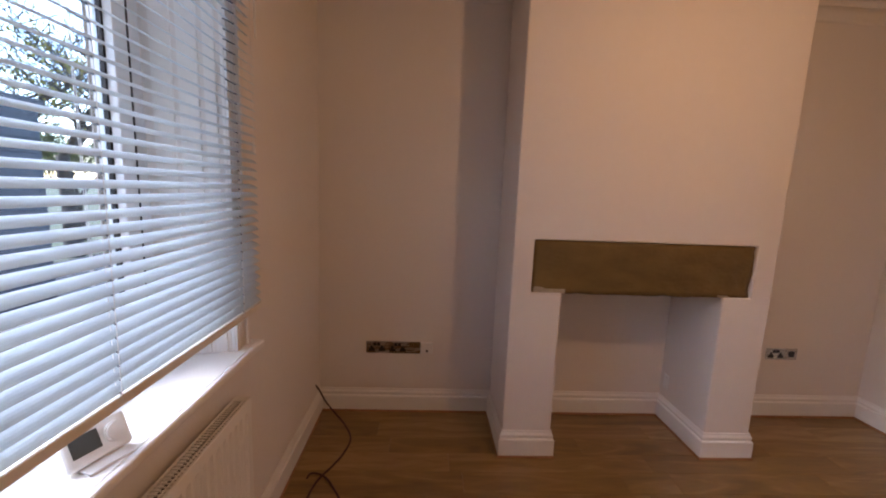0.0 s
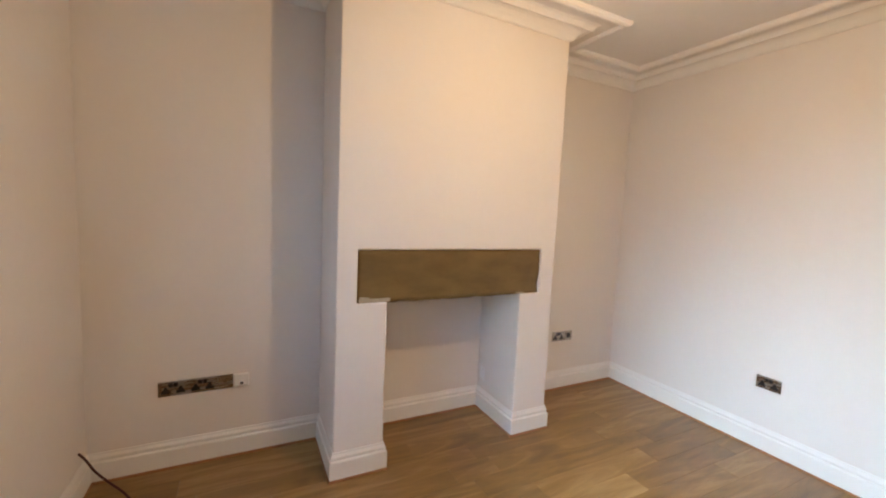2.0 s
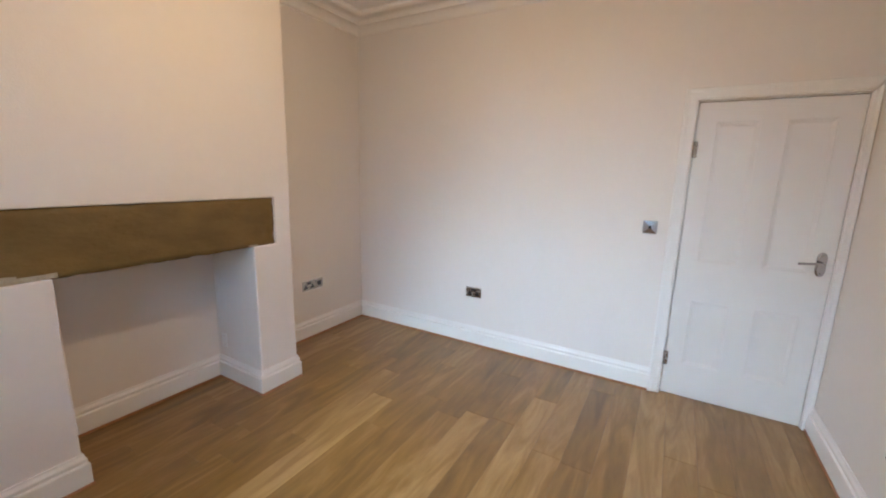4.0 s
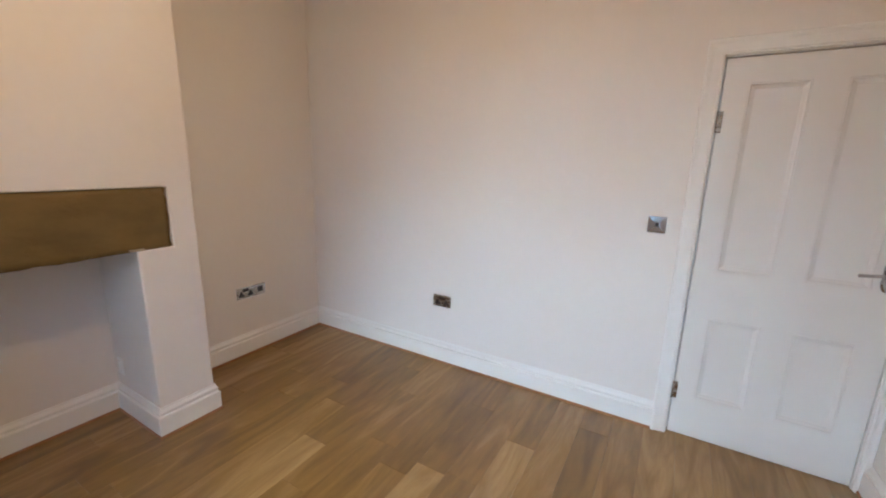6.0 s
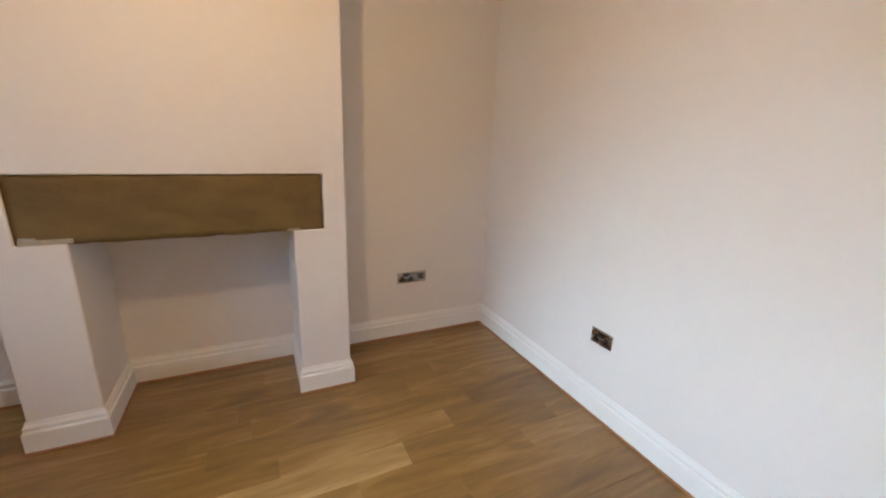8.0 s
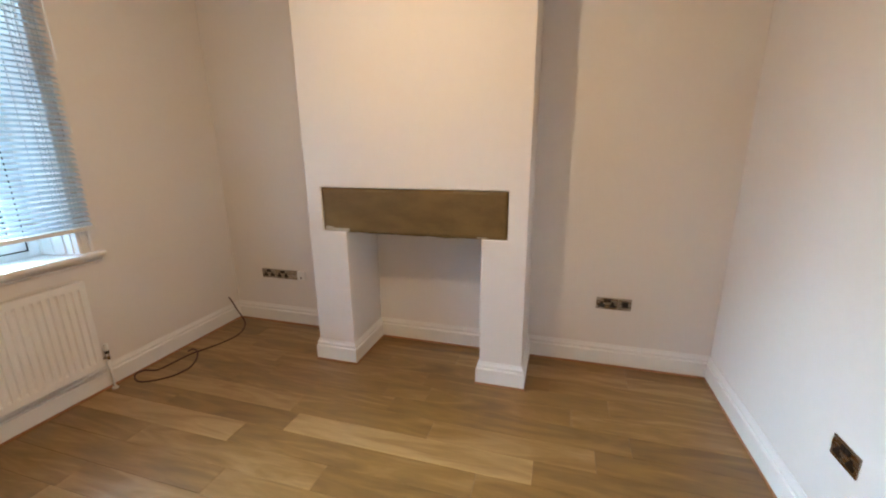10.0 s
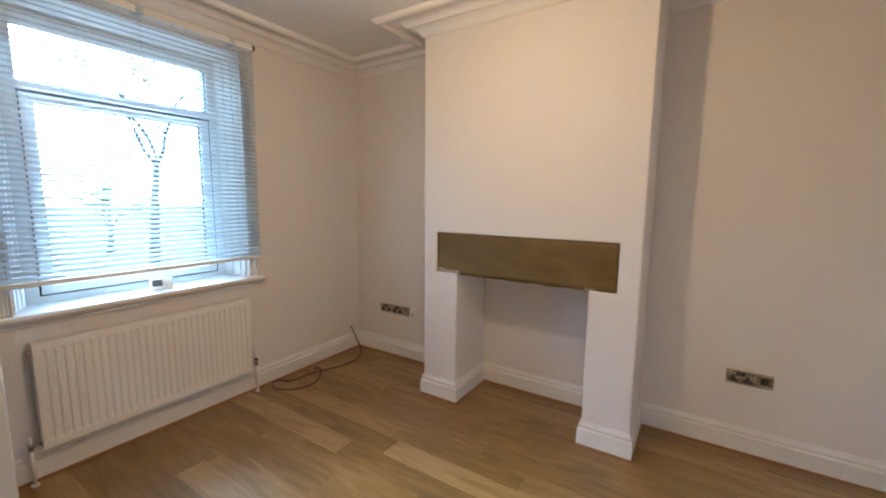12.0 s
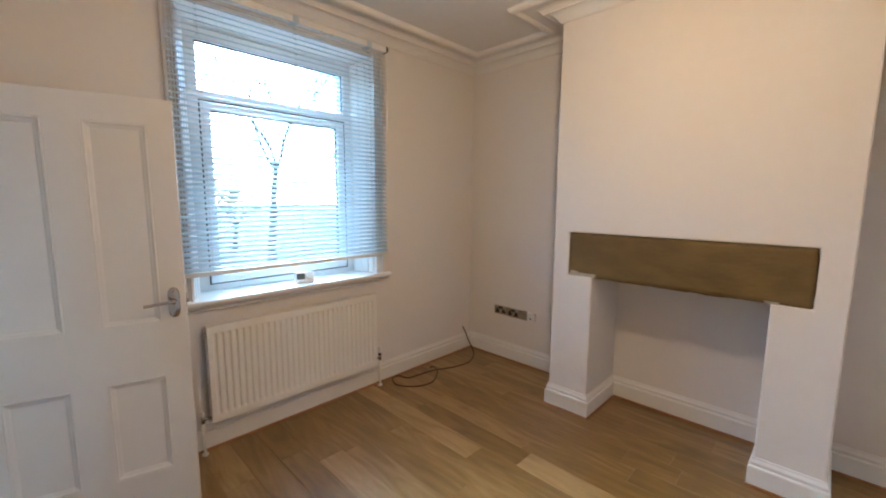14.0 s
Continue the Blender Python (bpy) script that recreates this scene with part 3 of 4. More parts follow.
count = int((BZ1 - BZ0 - 0.05) / PITCH)
for i in range(1, count + 1):
    o = new("slat", slat.data)
    o.parent = blind
    o.matrix_basis = Matrix.Translation((BX, 0, BZ0 + 0.042 + i * PITCH)) @ Matrix.Rotation(radians(random.uniform(-0.8, 0.8)), 4, "Y")
for y in (BY0 + 0.15, (BY0 + BY1) / 2, BY1 - 0.15):
    for dx in (-0.018, 0.018):
        part("ladder_cord", cylinder((BX + dx, y, BZ0 + 0.012), (BX + dx, y, BZ1), 0.0008, n=6), M_CORD, blind)
    part("lift_cord", cylinder((BX, y + 0.008, BZ0 + 0.012), (BX, y + 0.008, BZ1), 0.0008, n=6), M_CORD, blind)
    ladder = part("ladder_tape", cylinder((BX - 0.0185, y - 0.004, BZ0 + 0.012), (BX - 0.0185, y - 0.004, BZ1), 0.0008, n=6), M_CORD, blind)
    for i in range(count + 1):
        z = BZ0 + 0.040 + i * PITCH
        if i == 0:
            rung = part("ladder_rung", cylinder((BX - 0.018, y, 0.007), (BX + 0.018, y, -0.009), 0.0022, n=4), M_RUNG, ladder)
        else:
            rung = new("ladder_rung", rung.data)
            rung.parent = ladder
        rung.matrix_basis = Matrix.Translation((0, 0, z))
part("wand", cylinder((0.086, BY1 + 0.014, 2.09), (0.080, BY1 + 0.012, BZ1 + 0.01), 0.0045, n=10), M_WHITEP, blind, "white tilt wand")
cord = part("pull_cord", tube([(0.066, BY1 + 0.013, BZ1 + 0.005), (0.068, BY1 + 0.015, 2.2), (0.068, BY1 + 0.014, 1.73)], 0.0011, 6), M_CORD, blind)
part("tassel", cylinder((0.068, BY1 + 0.014, 1.690), (0.068, BY1 + 0.014, 1.730), 0.008, 0.0035, 12), M_WHITEP, cord, "small white cord tassel")

# ---- radiator ----
RY0, RY1, RZ0, RZ1, RX0, RX1 = 1.285, 2.500, 0.195, 0.795, 0.030, 0.088
radiator = tagged(new("radiator"), "white ribbed panel radiator on the wall under the window", "radiator")
bm = bmesh.new()
n = 30
prof = []
w = (RY1 - RY0 - 0.05) / n
for i in range(n):
    y = RY0 + 0.025 + i * w
    prof += [(y + w * 0.08, 0.0), (y + w * 0.26, -0.011), (y + w * 0.56, -0.011), (y + w * 0.74, 0.0)]
prof = [(RY0, -0.002), (RY0 + 0.004, 0.0)] + prof + [(RY1 - 0.004, 0.0), (RY1, -0.002)]
levels = [(RZ0, 0.0, 0), (RZ0 + 0.040, 0.0, 0), (RZ0 + 0.058, 0.0, 1), (RZ1 - 0.058, 0.0, 1), (RZ1 - 0.040, 0.0, 0), (RZ1 - 0.004, 0.0, 0), (RZ1, -0.004, 0)]
grid = [[bm.verts.new((RX1 + (d if ribbed else min(0, d + 0.02) * 0) + off, y, z)) for y, d in prof] for z, off, ribbed in levels]
for a, b in zip(grid, grid[1:]):
    for i in range(len(prof) - 1):
        bm.faces.new((a[i], a[i + 1], b[i + 1], b[i]))
box((RX1 - 0.020, RY0 + 0.001, RZ0 + 0.001), (RX1 - 0.015, RY1 - 0.001, RZ1 - 0.001), 0, bm)
part("front_panel", bm, M_RAD, radiator, "white ribbed front panel")
for y in (RY0, RY1):
    s = 1 if y == RY0 else -1
    part("side_panel", box((RX0, min(y, y + s * 0.002), RZ0 + 0.012), (RX1 - 0.003, max(y, y + s * 0.002), RZ1), 0.0008), M_RAD, radiator)
part("back_panel", box((RX0, RY0 + 0.01, RZ0 + 0.01), (RX0 + 0.012, RY1 - 0.01, RZ1 - 0.015), 0.003), M_RAD, radiator)
grille = part("top_grille", cells((RX0, RX0 + 0.008, RX1 - 0.007, RX1 - 0.002), (RY0 + 0.002, RY0 + 0.03, RY1 - 0.03, RY1 - 0.002), (RZ1 - 0.004, RZ1), lambda i, j, k: not (i == 1 and j == 1)), M_RAD, radiator)
# solid convector block, its dark colour painting the shade between the grille bars
part("convector", box((RX0 + 0.0125, RY0 + 0.012, RZ0 + 0.03), (RX1 - 0.0205, RY1 - 0.012, RZ1 - 0.022)), M_GRILLE, radiator, "inner convector block, coloured dark for the shade inside")
bar = None
y = RY0 + 0.034
while y < RY1 - 0.032:
    if bar is None:
        bar = part("grille_bar", box((RX0 + 0.0075, -0.0015, RZ1 - 0.0038), (RX1 - 0.0065, 0.0015, RZ1 - 0.0005)), M_RAD, grille)
        bar.matrix_basis = Matrix.Translation((0, y, 0))
    else:
        o = new("grille_bar", bar.data)
        o.parent = grille
        o.matrix_basis = Matrix.Translation((0, y, 0))
    y += 0.0135
def valve(y, z, trv, s):
    v = part("valve", cylinder((0.060, y, z), (0.060, y + s * 0.045, z), 0.009, n=12), M_CHROME, radiator, "chrome radiator valve", smooth=True)
    part("valve_body", cylinder((0.060, y + s * 0.045, z - 0.02), (0.060, y + s * 0.045, z + 0.025), 0.012, n=12), M_CHROME, v, smooth=True)
    if trv:
        part("valve_collar", cylinder((0.060, y + s * 0.045, z + 0.025), (0.060, y + s * 0.045, z + 0.045), 0.013, n=12), M_BLACK, v)
        part("valve_head", cylinder((0.060, y + s * 0.045, z + 0.045), (0.060, y + s * 0.045, z + 0.095), 0.015, 0.012, 16, bevel=0.002), M_WHITEP, v)
    else:
        part("valve_cap", cylinder((0.060, y + s * 0.045, z + 0.025), (0.060, y + s * 0.045, z + 0.05), 0.010, 0.008, 12), M_WHITEP, v)
    part("pipe", cylinder((0.060, y + s * 0.045, 0.0), (0.060, y + s * 0.045, z - 0.02), 0.0078, n=12), M_WHITEP, radiator, "white painted pipe", smooth=True)
    part("pipe_collar", cylinder((0.060, y + s * 0.045, 0.0), (0.060, y + s * 0.045, 0.008), 0.018, n=16), M_WHITEP, radiator)
valve(RY1, 0.24, True, 1)
valve(RY0, 0.225, False, -1)
part("bleed_plug", cylinder((0.060, RY0, RZ1 - 0.05), (0.060, RY0 - 0.014, RZ1 - 0.05), 0.011, n=8), M_STEEL, radiator)

# ---- thermostat on the sill ----
thermostat = placed(tagged(new("thermostat"), "white room thermostat on a stand on the window sill", "thermostat"), pose(0.006, 1.942, WZ0 + 0.0245, 0, 0, -20))
bm = box((-0.012, -0.066, 0.014), (0.014, 0.066, 0.098), 0.009, segments=3)
body = part("body", bm, M_WHITEP, thermostat, smooth=False)
body.matrix_basis = Matrix.Translation((0, 0, -0.008)) @ Matrix.Rotation(radians(-24), 4, "Y")
part("display", box((0.0135, -0.052, 0.038), (0.0155, 0.004, 0.082), 0.0006), M_LCD, body, "dark grey display")
part("dial", cylinder((0.013, 0.034, 0.057), (0.024, 0.034, 0.057), 0.024, 0.022, 28, bevel=0.003), M_WHITEP, body, "round white dial", smooth=False)
part("stand", box((-0.035, -0.045, 0.0), (0.035, 0.045, 0.006), 0.002), M_WHITEP, thermostat)
part("stand_back", box((-0.030, -0.035, 0.005), (-0.022, 0.035, 0.060), 0.002), M_WHITEP, thermostat)

# ---- lintel ----
def stone_block(lo, hi, rough, seed, tall_dent=False):
    bm = bmesh.new()
    bmesh.ops.create_cube(bm, size=1)
    for v in bm.verts:
        v.co = [lo[i] + (v.co[i] + 0.5) * (hi[i] - lo[i]) for i in range(3)]
    long_edges = [e for e in bm.edges if abs(e.verts[0].co.x - e.verts[1].co.x) > 0.5]
    bmesh.ops.subdivide_edges(bm, edges=long_edges, cuts=48, use_grid_fill=True)
    tall = [e for e in bm.edges if abs(e.verts[0].co.z - e.verts[1].co.z) > 0.1]
    bmesh.ops.subdivide_edges(bm, edges=tall, cuts=9, use_grid_fill=True)
    for v in bm.verts:
        p = Vector(v.co)
        nz = noise.fractal(p * 7 + Vector((seed, 0, 0)), 1.0, 2.0, 4)
        nz2 = noise.fractal(p * 22 + Vector((seed, 5, 0)), 1.0, 2.0, 3)
        if v.co.y < (lo[1] + hi[1]) / 2:
            v.co.y += rough * (nz * 0.8 + nz2 * 0.35)
            if tall_dent and p.x > hi[0] - 0.11:
                v.co.y += 0.016 * max(0.0, 1 - abs(p.z - lo[2] - 0.09 - 0.5 * (hi[0] - 0.06 - p.x)) / 0.07) * min(1.0, (p.x - hi[0] + 0.11) / 0.05)
        if abs(p.z - hi[2]) < 1e-4 or abs(p.z - lo[2]) < 1e-4:
            v.co.z += rough * 1.1 * (nz + 0.4 * nz2)
        if abs(p.x - hi[0]) < 1e-4 or abs(p.x - lo[0]) < 1e-4:
            v.co.x += rough * (1.6 * nz2 + 1.2 * nz - 0.5) * (1 if v.co.x > 2 else 0.5)
    return bm
lintel = tagged(part("stone_lintel", stone_block((LX0 + 0.001, CY + 0.013, LZ0 - 0.004), (LX1 - 0.001, CY + 0.139, LZ1 - 0.001), 0.0055, 3.0, True), M_STONE, smooth=True), "rough brown stone lintel set into the chimney breast over the recess", "lintel")
bm = stone_block((LX0 + 0.012, CY + 0.006, LZ0 + 0.001), (OX0 + 0.02, CY + 0.015, LZ0 + 0.022), 0.004, 9.0)
part("mortar_smear", bm, M_CHIP, lintel, "pale mortar left on the stone")
part("mortar_smear", stone_block((LX0 + 0.014, CY + 0.007, LZ0 + 0.018), (LX0 + 0.075, CY + 0.0148, LZ0 + 0.034), 0.005, 4.0), M_CHIP, lintel, "pale mortar left on the stone")
part("mortar_smear", stone_block((OX1 - 0.03, CY + 0.006, LZ0 - 0.002), (OX1 + 0.035, CY + 0.0148, LZ0 + 0.010), 0.004, 6.0), M_CHIP, lintel, "pale mortar left on the stone")

# ---- wiring plates ----
def socket_parts(t, cx, n, mat=M_STEEL):
    """A plate of n sockets centred at cx, local x along the wall, facing -y."""
    w = 0.146 if n == 2 else 0.086
    plate = part("plate", box((cx - w / 2, -0.006, -0.043), (cx + w / 2, 0, 0.043), 0.0015), mat, t, "brushed steel faceplate")
    for s in ((-0.036, 0.036) if n == 2 else (0.0,)):
        bm = box((cx + s - 0.022, -0.0072, -0.029), (cx + s + 0.022, -0.0055, -0.012), 0.0008)
        box((cx + s - 0.014, -0.0072, -0.0125), (cx + s + 0.014, -0.0055, -0.002), 0.0008, bm)
        box((cx + s - 0.008, -0.0072, -0.0025), (cx + s + 0.008, -0.0055, 0.012), 0.0008, bm)
        part("socket_insert", bm, M_BLACK, plate, "black socket insert")
        part("switch_rocker", box((cx + s * 0.34 - 0.0105, -0.010, 0.010), (cx + s * 0.34 + 0.0105, -0.0056, 0.033), 0.001), M_BLACK, plate, "black rocker switch")
    for s in (-1, 1):
        part("screw", cylinder((cx + s * (w / 2 - 0.012), -0.006, 0.0), (cx + s * (w / 2 - 0.012), -0.0072, 0.0), 0.0035, n=10), M_CHROME, plate)
    return plate

def single_plate(t, cx, black=True):
    plate = part("plate", box((cx - 0.043, -0.006, -0.043), (cx + 0.043, 0, 0.043), 0.0015), M_STEEL, t, "brushed steel faceplate")
    if black:
        part("switched_outlet", box((cx - 0.020, -0.010, -0.020), (cx + 0.020, -0.0055, 0.022), 0.001), M_BLACK, plate, "black fused outlet")
    else:
        part("aerial_outlet", cylinder((cx, -0.005, 0.0), (cx, -0.011, 0.0), 0.007, n=14), M_CHROME, plate)
    return plate

s_left = placed(tagged(new("wall_socket"), "row of steel double sockets and an aerial plate above the skirting", "electrical socket", group="wall sockets"), pose(0, YN, 0.476))
socket_parts(s_left, 0.394, 2)
socket_parts(s_left, 0.540, 2)
single_plate(s_left, 0.656, False)
telecom = placed(tagged(new("telephone_socket"), "small white plastic telephone socket box beside steel sockets", "telephone socket"), pose(0.745, YN, 0.480))
part("box_body", box((-0.041, -0.024, -0.038), (0.041, 0, 0.038), 0.004), M_WHITEP, telecom)
part("jack", box((-0.008, -0.0255, -0.026), (0.008, -0.0235, -0.010)), M_BLACK, telecom)
s_right = placed(tagged(new("wall_socket"), "steel double socket beside a single fused outlet above the skirting", "electrical socket", group="wall sockets"), pose(0, YN, 0.488))
socket_parts(s_right, 3.290, 2)
single_plate(s_right, 3.408, True)
s_east = placed(tagged(new("wall_socket"), "steel double socket low on the long blank wall", "electrical socket", group="wall sockets"), pose(XE, 2.458, 0.482, 0, 0, -90))
socket_parts(s_east, 0.0, 2)
s_south = placed(tagged(new("wall_socket"), "steel double socket low on the wall beside the closed door", "electrical socket", group="wall sockets"), pose(3.03, YS, 0.447, 0, 0, 180))
socket_parts(s_south, 0.0, 2)
switch = placed(tagged(new("light_switch"), "polished steel light switch with a black rocker by the door", "light switch"), pose(XE, 1.140, 1.182, 0, 0, -90))
bm = bmesh.new()
rings = [[bm.verts.new((sx * w, y, sz * w)) for sx, sz in ((-1, -1), (1, -1), (1, 1), (-1, 1))] for w, y in ((0.0440, 0.0), (0.0440, -0.0040), (0.0430, -0.0048), (0.0090, -0.0100))]
for p, q in zip(rings, rings[1:]):
    for i in range(4):
        bm.faces.new((p[i], p[(i + 1) % 4], q[(i + 1) % 4], q[i]))
bm.faces.new(rings[0])
bm.faces.new(rings[-1])
plate = part("plate", bm, M_CHROME, switch, "dished polished chrome faceplate")
part("surround", box((-0.0085, -0.0115, -0.011), (0.0085, -0.0095, 0.011), 0.0006), M_BLACK, plate)
part("rocker", box((-0.0060, -0.0155, -0.0095), (0.0060, -0.0110, 0.0095), 0.002), M_BLACK, plate, "black rocker")

blank = placed(tagged(new("blanking_plate"), "small white blanking plate low inside the fireplace recess", "blanking plate"), pose(OX1, 3.690, 0.292, 0, 0, -90))
part("plate", box((-0.030, -0.005, -0.050), (0.030, 0, 0.050), 0.002), M_WHITEP, blank)
for dz in (-0.034, 0.034):
    part("screw", cylinder((0, -0.0045, dz), (0, -0.0062, dz), 0.003, n=10), M_STEEL, blank)

# ---- loose cable ----
flex = tagged(new("loose_cable"), "dark red flex lying loosely coiled on the oak floor", "cable")
CZ = 0.004
part("flex", tube([(0.004, 3.640, 0.245), (0.030, 3.655, 0.190), (0.062, 3.66, 0.120), (0.125, 3.655, 0.040), (0.200, 3.590, CZ), (0.278, 3.430, CZ), (0.265, 3.283, CZ), (0.226, 3.172, CZ), (0.169, 3.045, CZ), (0.149, 2.891, CZ), (0.128, 2.791, CZ), (0.040, 2.760, CZ), (0.040, 2.693, CZ), (0.144, 2.641, CZ), (0.242, 2.682, CZ), (0.318, 2.772, CZ), (0.332, 2.889, CZ), (0.265, 3.009, CZ), (0.200, 3.075, 0.016), (0.130, 3.10, 0.012), (0.110, 3.07, CZ)], 0.0056, 8, 7), M_FLEX, flex, smooth=True)

# ---- outside ----
ground = tagged(part("ground", box((-120, -90, -0.75), (-0.352, 90, -0.60)), M_GRASS), "rough grass and soil ground", "ground", kind="structure")
pavement = tagged(part("pavement", box((-5.0, -40, -0.60), (-3.2, 40, -0.45)), M_PAVE), "grey concrete pavement", "pavement", kind="structure")
road = tagged(part("road", box((-8.5, -40, -0.60), (-5.15, 40, -0.57)), M_TARMAC), "dark tarmac road", "road", kind="structure")
part("kerb", box((-5.15, -40, -0.60), (-5.0, 40, -0.44), 0.01), M_OUTSTONE, pavement)
outer_sill = tagged(part("outer_sill", box((-0.45, 1.28, 0.80), (-0.346, 2.52, 0.90), 0.008), M_OUTSTONE), "weathered stone outer window sill", "window sill", kind="structure")
for y0, y1 in ((1.22, 1.3745), (2.4485, 2.58)):
    tagged(part("window_jamb", box((-0.36, y0, 0.902), (-0.287, y1, 2.557), 0.004), M_OUTSTONE), "weathered stone outer window jamb", "window jamb", kind="structure")

tagged(part("window_head", box((-0.362, 1.20, 2.5565), (-0.287, 2.60, 2.80), 0.004), M_OUTSTONE), "weathered stone outer window head", "window head", kind="structure")

shed = placed(tagged(new("outbuilding"), "slate blue boarded outbuilding with a flat grey roof", "outbuilding"), pose(-4.9, 6.05, -0.60, 0, 0, 0))
part("wall", box((-0.4, -0.7, 0), (0.4, 0.7, 3.05)), M_SLATE, shed)
for i in range(16):
    z = 0.05 + i * 0.185
    part("board", box((0.4, -0.7, z), (0.422, 0.7, z + 0.178), 0.004), M_SLATE, shed)
part("roof", box((-0.45, -0.75, 3.05), (0.47, 0.75, 3.15), 0.01), M_ROOF, shed)

garden_wall = tagged(new("garden_wall"), "low sandstone boundary wall of coursed blocks", "garden wall")
for r in range(4):
    y = -9.0 + (r % 2) * 0.2
    while y < 12:
        w = random.uniform(0.35, 0.55)
        part("stone", box((-2.95 + random.uniform(0, 0.02), y + 0.006, -0.60 + r * 0.2 + 0.006), (-2.70, y + w - 0.006, -0.60 + r * 0.2 + 0.194)), M_OUTSTONE, garden_wall)
        y += w
part("coping", box((-3.0, -9.1, 0.20), (-2.65, 12.2, 0.28), 0.015), M_OUTSTONE, garden_wall)


def tree(at, height, trunk_r, seed, leaves, leaf_mat, label, spread=1.0, fork=0.3, joints=(1, 2)):
    rnd = random.Random(seed)
    t = placed(tagged(new("tree"), label, "tree", group="garden trees"), at)
    bm = bmesh.new()
    tips = []

    def limb(p, d, length, r, depth):
        steps = 4
        for s in range(steps):
            d = (d + Vector((rnd.uniform(-1, 1), rnd.uniform(-1, 1), rnd.uniform(-0.4, 0.6))) * (0.07 if depth == 0 else 0.2)).normalized()
            q = p + d * (length / steps)
            r2 = max(r * 0.86, 0.010)
            cylinder(p, q, r, r2, 8 if depth < 2 else 5, bm)
            p, r = q, r2
            if depth >= 2:
                tips.append(q)
            if depth >= 1 and s in joints and depth < 4:
                side = (d + Vector((rnd.uniform(-1, 1), rnd.uniform(-1, 1), rnd.uniform(-0.2, 0.7))) * 0.9 * spread).normalized()
                limb(p, side, length * 0.66, r * 0.68, depth + 1)
        if depth < 4:
            for i in range(3 if depth == 0 else 2):
                a = rnd.uniform(0, 6.28)
                side = (d * 0.8 + Vector((math.cos(a), math.sin(a), rnd.uniform(0, 0.5))) * 0.75 * spread).normalized()
                limb(p, side, length * (0.75 if depth else 0.6 / fork * 0.35), r * 0.68, depth + 1)

    limb(Vector((0, 0, 0)), Vector((0, 0, 1)), height * fork, trunk_r, 0)
    part("trunk", bm, M_BARK, t, smooth=True)
    bm = bmesh.new()
    for i in range(leaves):
        p = rnd.choice(tips) + Vector((rnd.gauss(0, 0.18), rnd.gauss(0, 0.18), rnd.gauss(0, 0.15)))
        a, b = Vector((rnd.uniform(-1, 1), rnd.uniform(-1, 1), rnd.uniform(-1, 1))).normalized(), Vector((rnd.uniform(-1, 1), rnd.uniform(-1, 1), rnd.uniform(-1, 1))).normalized()
        s = rnd.uniform(0.035, 0.065)
        c = a.cross(b).normalized() * s * 0.55
        a = a * s
        bm.faces.new([bm.verts.new(p + v) for v in (-a, c, a, -c)])
    part("crown", bm, leaf_mat, t, "loose clumps of small leaves")
    return t

tree(pose(-9.3, 5.45, -0.60), 9.0, 0.15, 5, 900, M_LEAF, "bare-branched autumn tree with a few yellow leaves", 1.3, 0.33)
tree(pose(-9.3, 9.9, -0.60, 0, 0, 250), 8.0, 0.27, 17, 1500, M_LEAF, "bare-branched autumn tree with thin yellow leaves", 1.6, 0.3, (0, 1, 2))
tree(pose(-8.9, 12.2, -0.60, 0, 0, 60), 9.0, 0.24, 11, 1900, M_LEAF, "bare-branched autumn tree with thin yellow leaves", 1.5, 0.3, (1, 2, 3))
tree(pose(-11.0, 15.0, -0.60, 0, 0, 160), 5.5, 0.20, 23, 6000, M_LEAFG, "spreading tree with sparse green leaves", 1.0, 0.25)
tree(pose(-15.5, 6.4, -0.60, 0, 0, 200), 4.6, 0.12, 31, 1500, M_LEAFG, "low tree with green leaves beyond the road", 1.0, 0.2)

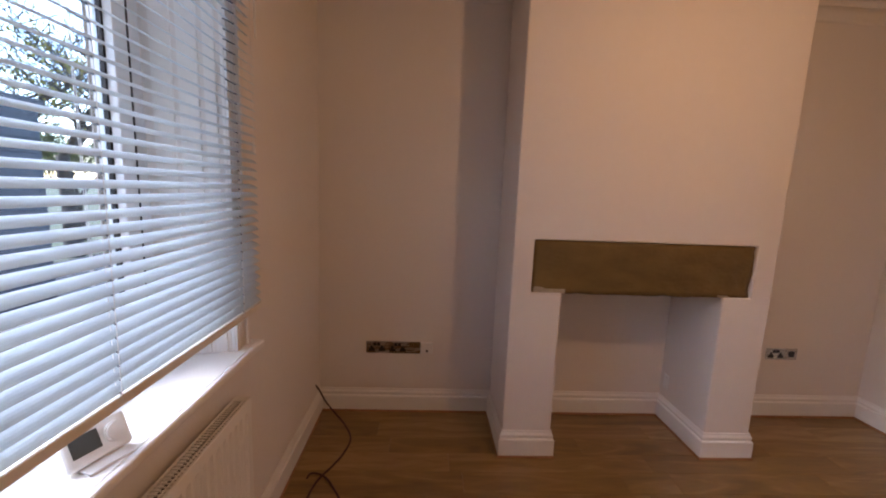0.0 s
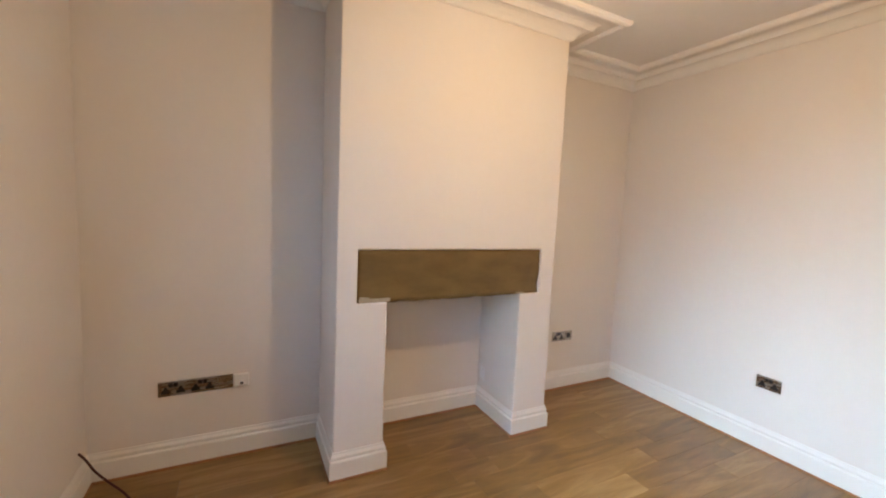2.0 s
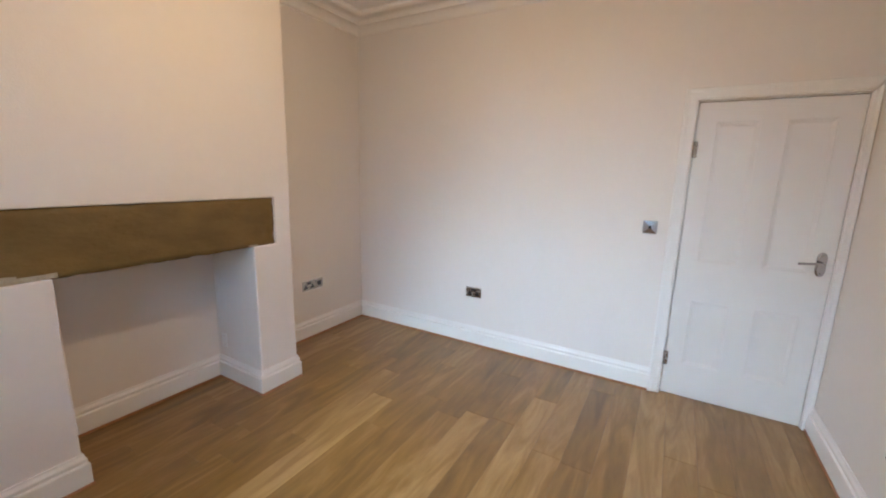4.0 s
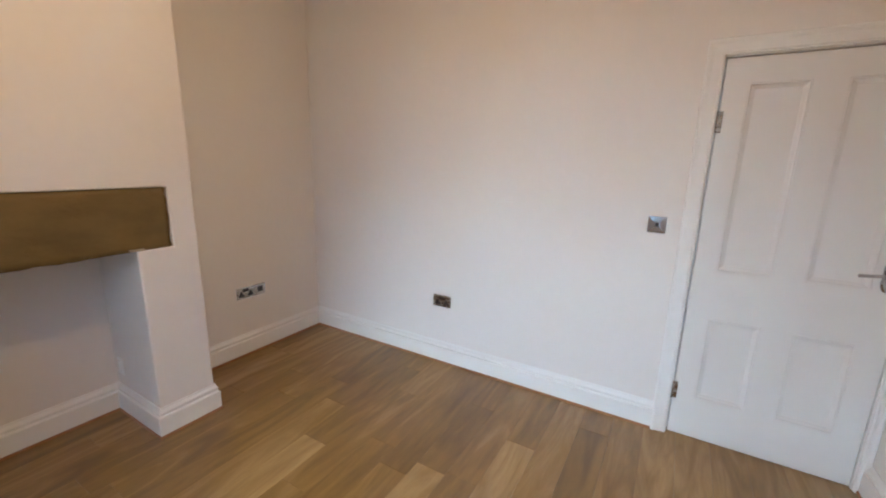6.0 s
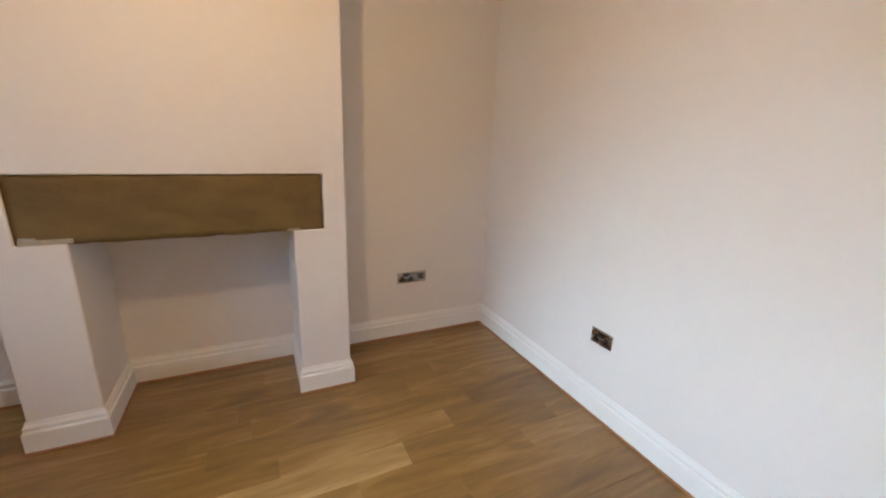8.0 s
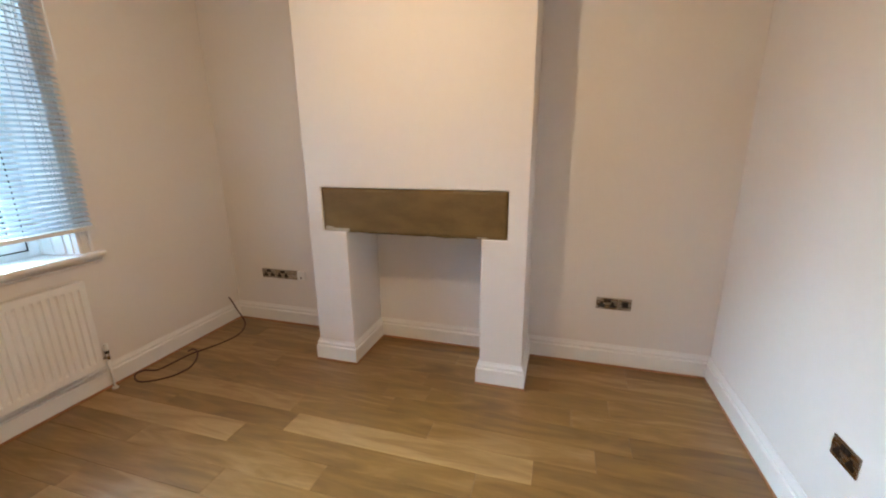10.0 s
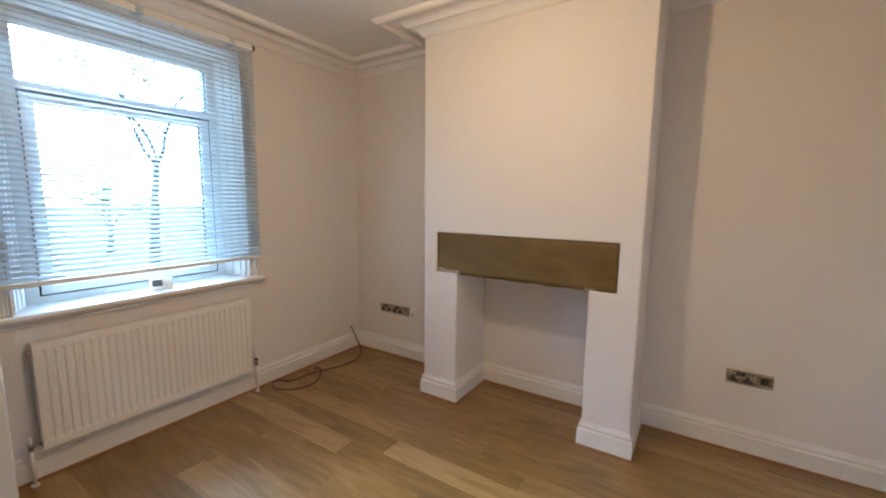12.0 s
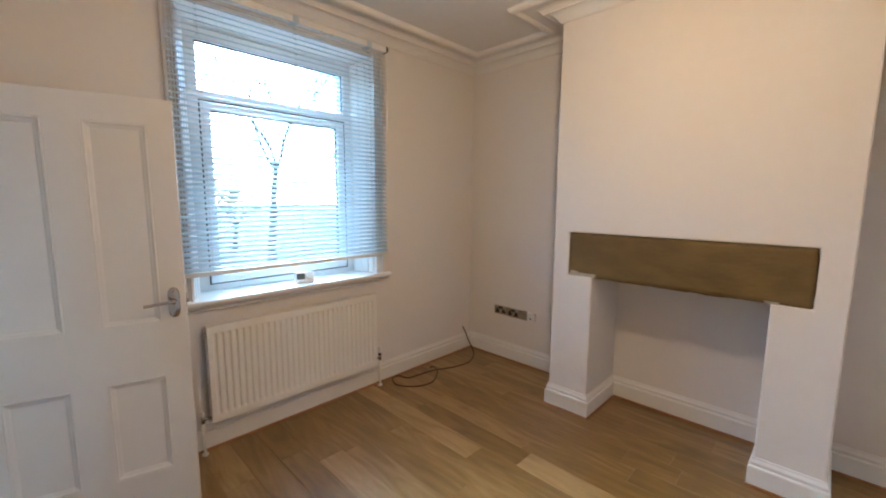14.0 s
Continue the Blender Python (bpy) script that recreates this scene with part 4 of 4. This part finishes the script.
# ---- floor: boards ----
floor = tagged(part("floor", box((-0.45, -1.6, -0.14), (XE + T + 0.6, YN, -0.012)), M_GAP), "engineered oak board floor with staggered joints", "floor", kind="structure")
ROW = 0.16
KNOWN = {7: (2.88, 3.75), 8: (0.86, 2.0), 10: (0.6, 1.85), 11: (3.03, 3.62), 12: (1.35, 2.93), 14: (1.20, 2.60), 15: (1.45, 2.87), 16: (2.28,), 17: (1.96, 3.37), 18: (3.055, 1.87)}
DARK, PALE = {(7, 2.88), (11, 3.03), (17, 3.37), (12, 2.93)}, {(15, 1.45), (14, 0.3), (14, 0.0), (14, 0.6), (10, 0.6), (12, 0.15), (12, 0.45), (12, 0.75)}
meshes = {}
rnd = random.Random(4)
for r in range(-2, 24):
    y0, y1 = 0.10 + r * ROW, 0.10 + (r + 1) * ROW
    y1 = min(y1, YN)
    if y0 >= YN:
        break
    ends = [0.0]
    fixed = KNOWN.get(r)
    x = fixed[0] if fixed else rnd.uniform(0.3, 1.5)
    cuts = list(fixed[1:]) if fixed else []
    q = x
    while q > 0.25:
        cuts.append(round(q, 2))
        q -= rnd.choice((0.9, 1.2, 1.2))
    q = (fixed[-1] if fixed else x) + rnd.choice((0.9, 1.2, 1.2))
    while q < XE - 0.2:
        cuts.append(round(q, 2))
        q += rnd.choice((0.9, 1.2, 1.2))
    cuts = [0.0] + sorted(cuts) + [XE + (T if y0 < DY1 else 0)]
    for a, b in zip(cuts, cuts[1:]):
        key = (round(b - a, 3), round(y1 - y0, 3))
        if key not in meshes:
            bm = box((0.0004, 0.0004, -0.012), (key[0] - 0.0004, key[1] - 0.0004, 0.0))
            es = [e for e in bm.edges if min(v.co.z for v in e.verts) > -0.001]
            bmesh.ops.bevel(bm, geom=es, offset=0.0009, segments=1, affect="EDGES")
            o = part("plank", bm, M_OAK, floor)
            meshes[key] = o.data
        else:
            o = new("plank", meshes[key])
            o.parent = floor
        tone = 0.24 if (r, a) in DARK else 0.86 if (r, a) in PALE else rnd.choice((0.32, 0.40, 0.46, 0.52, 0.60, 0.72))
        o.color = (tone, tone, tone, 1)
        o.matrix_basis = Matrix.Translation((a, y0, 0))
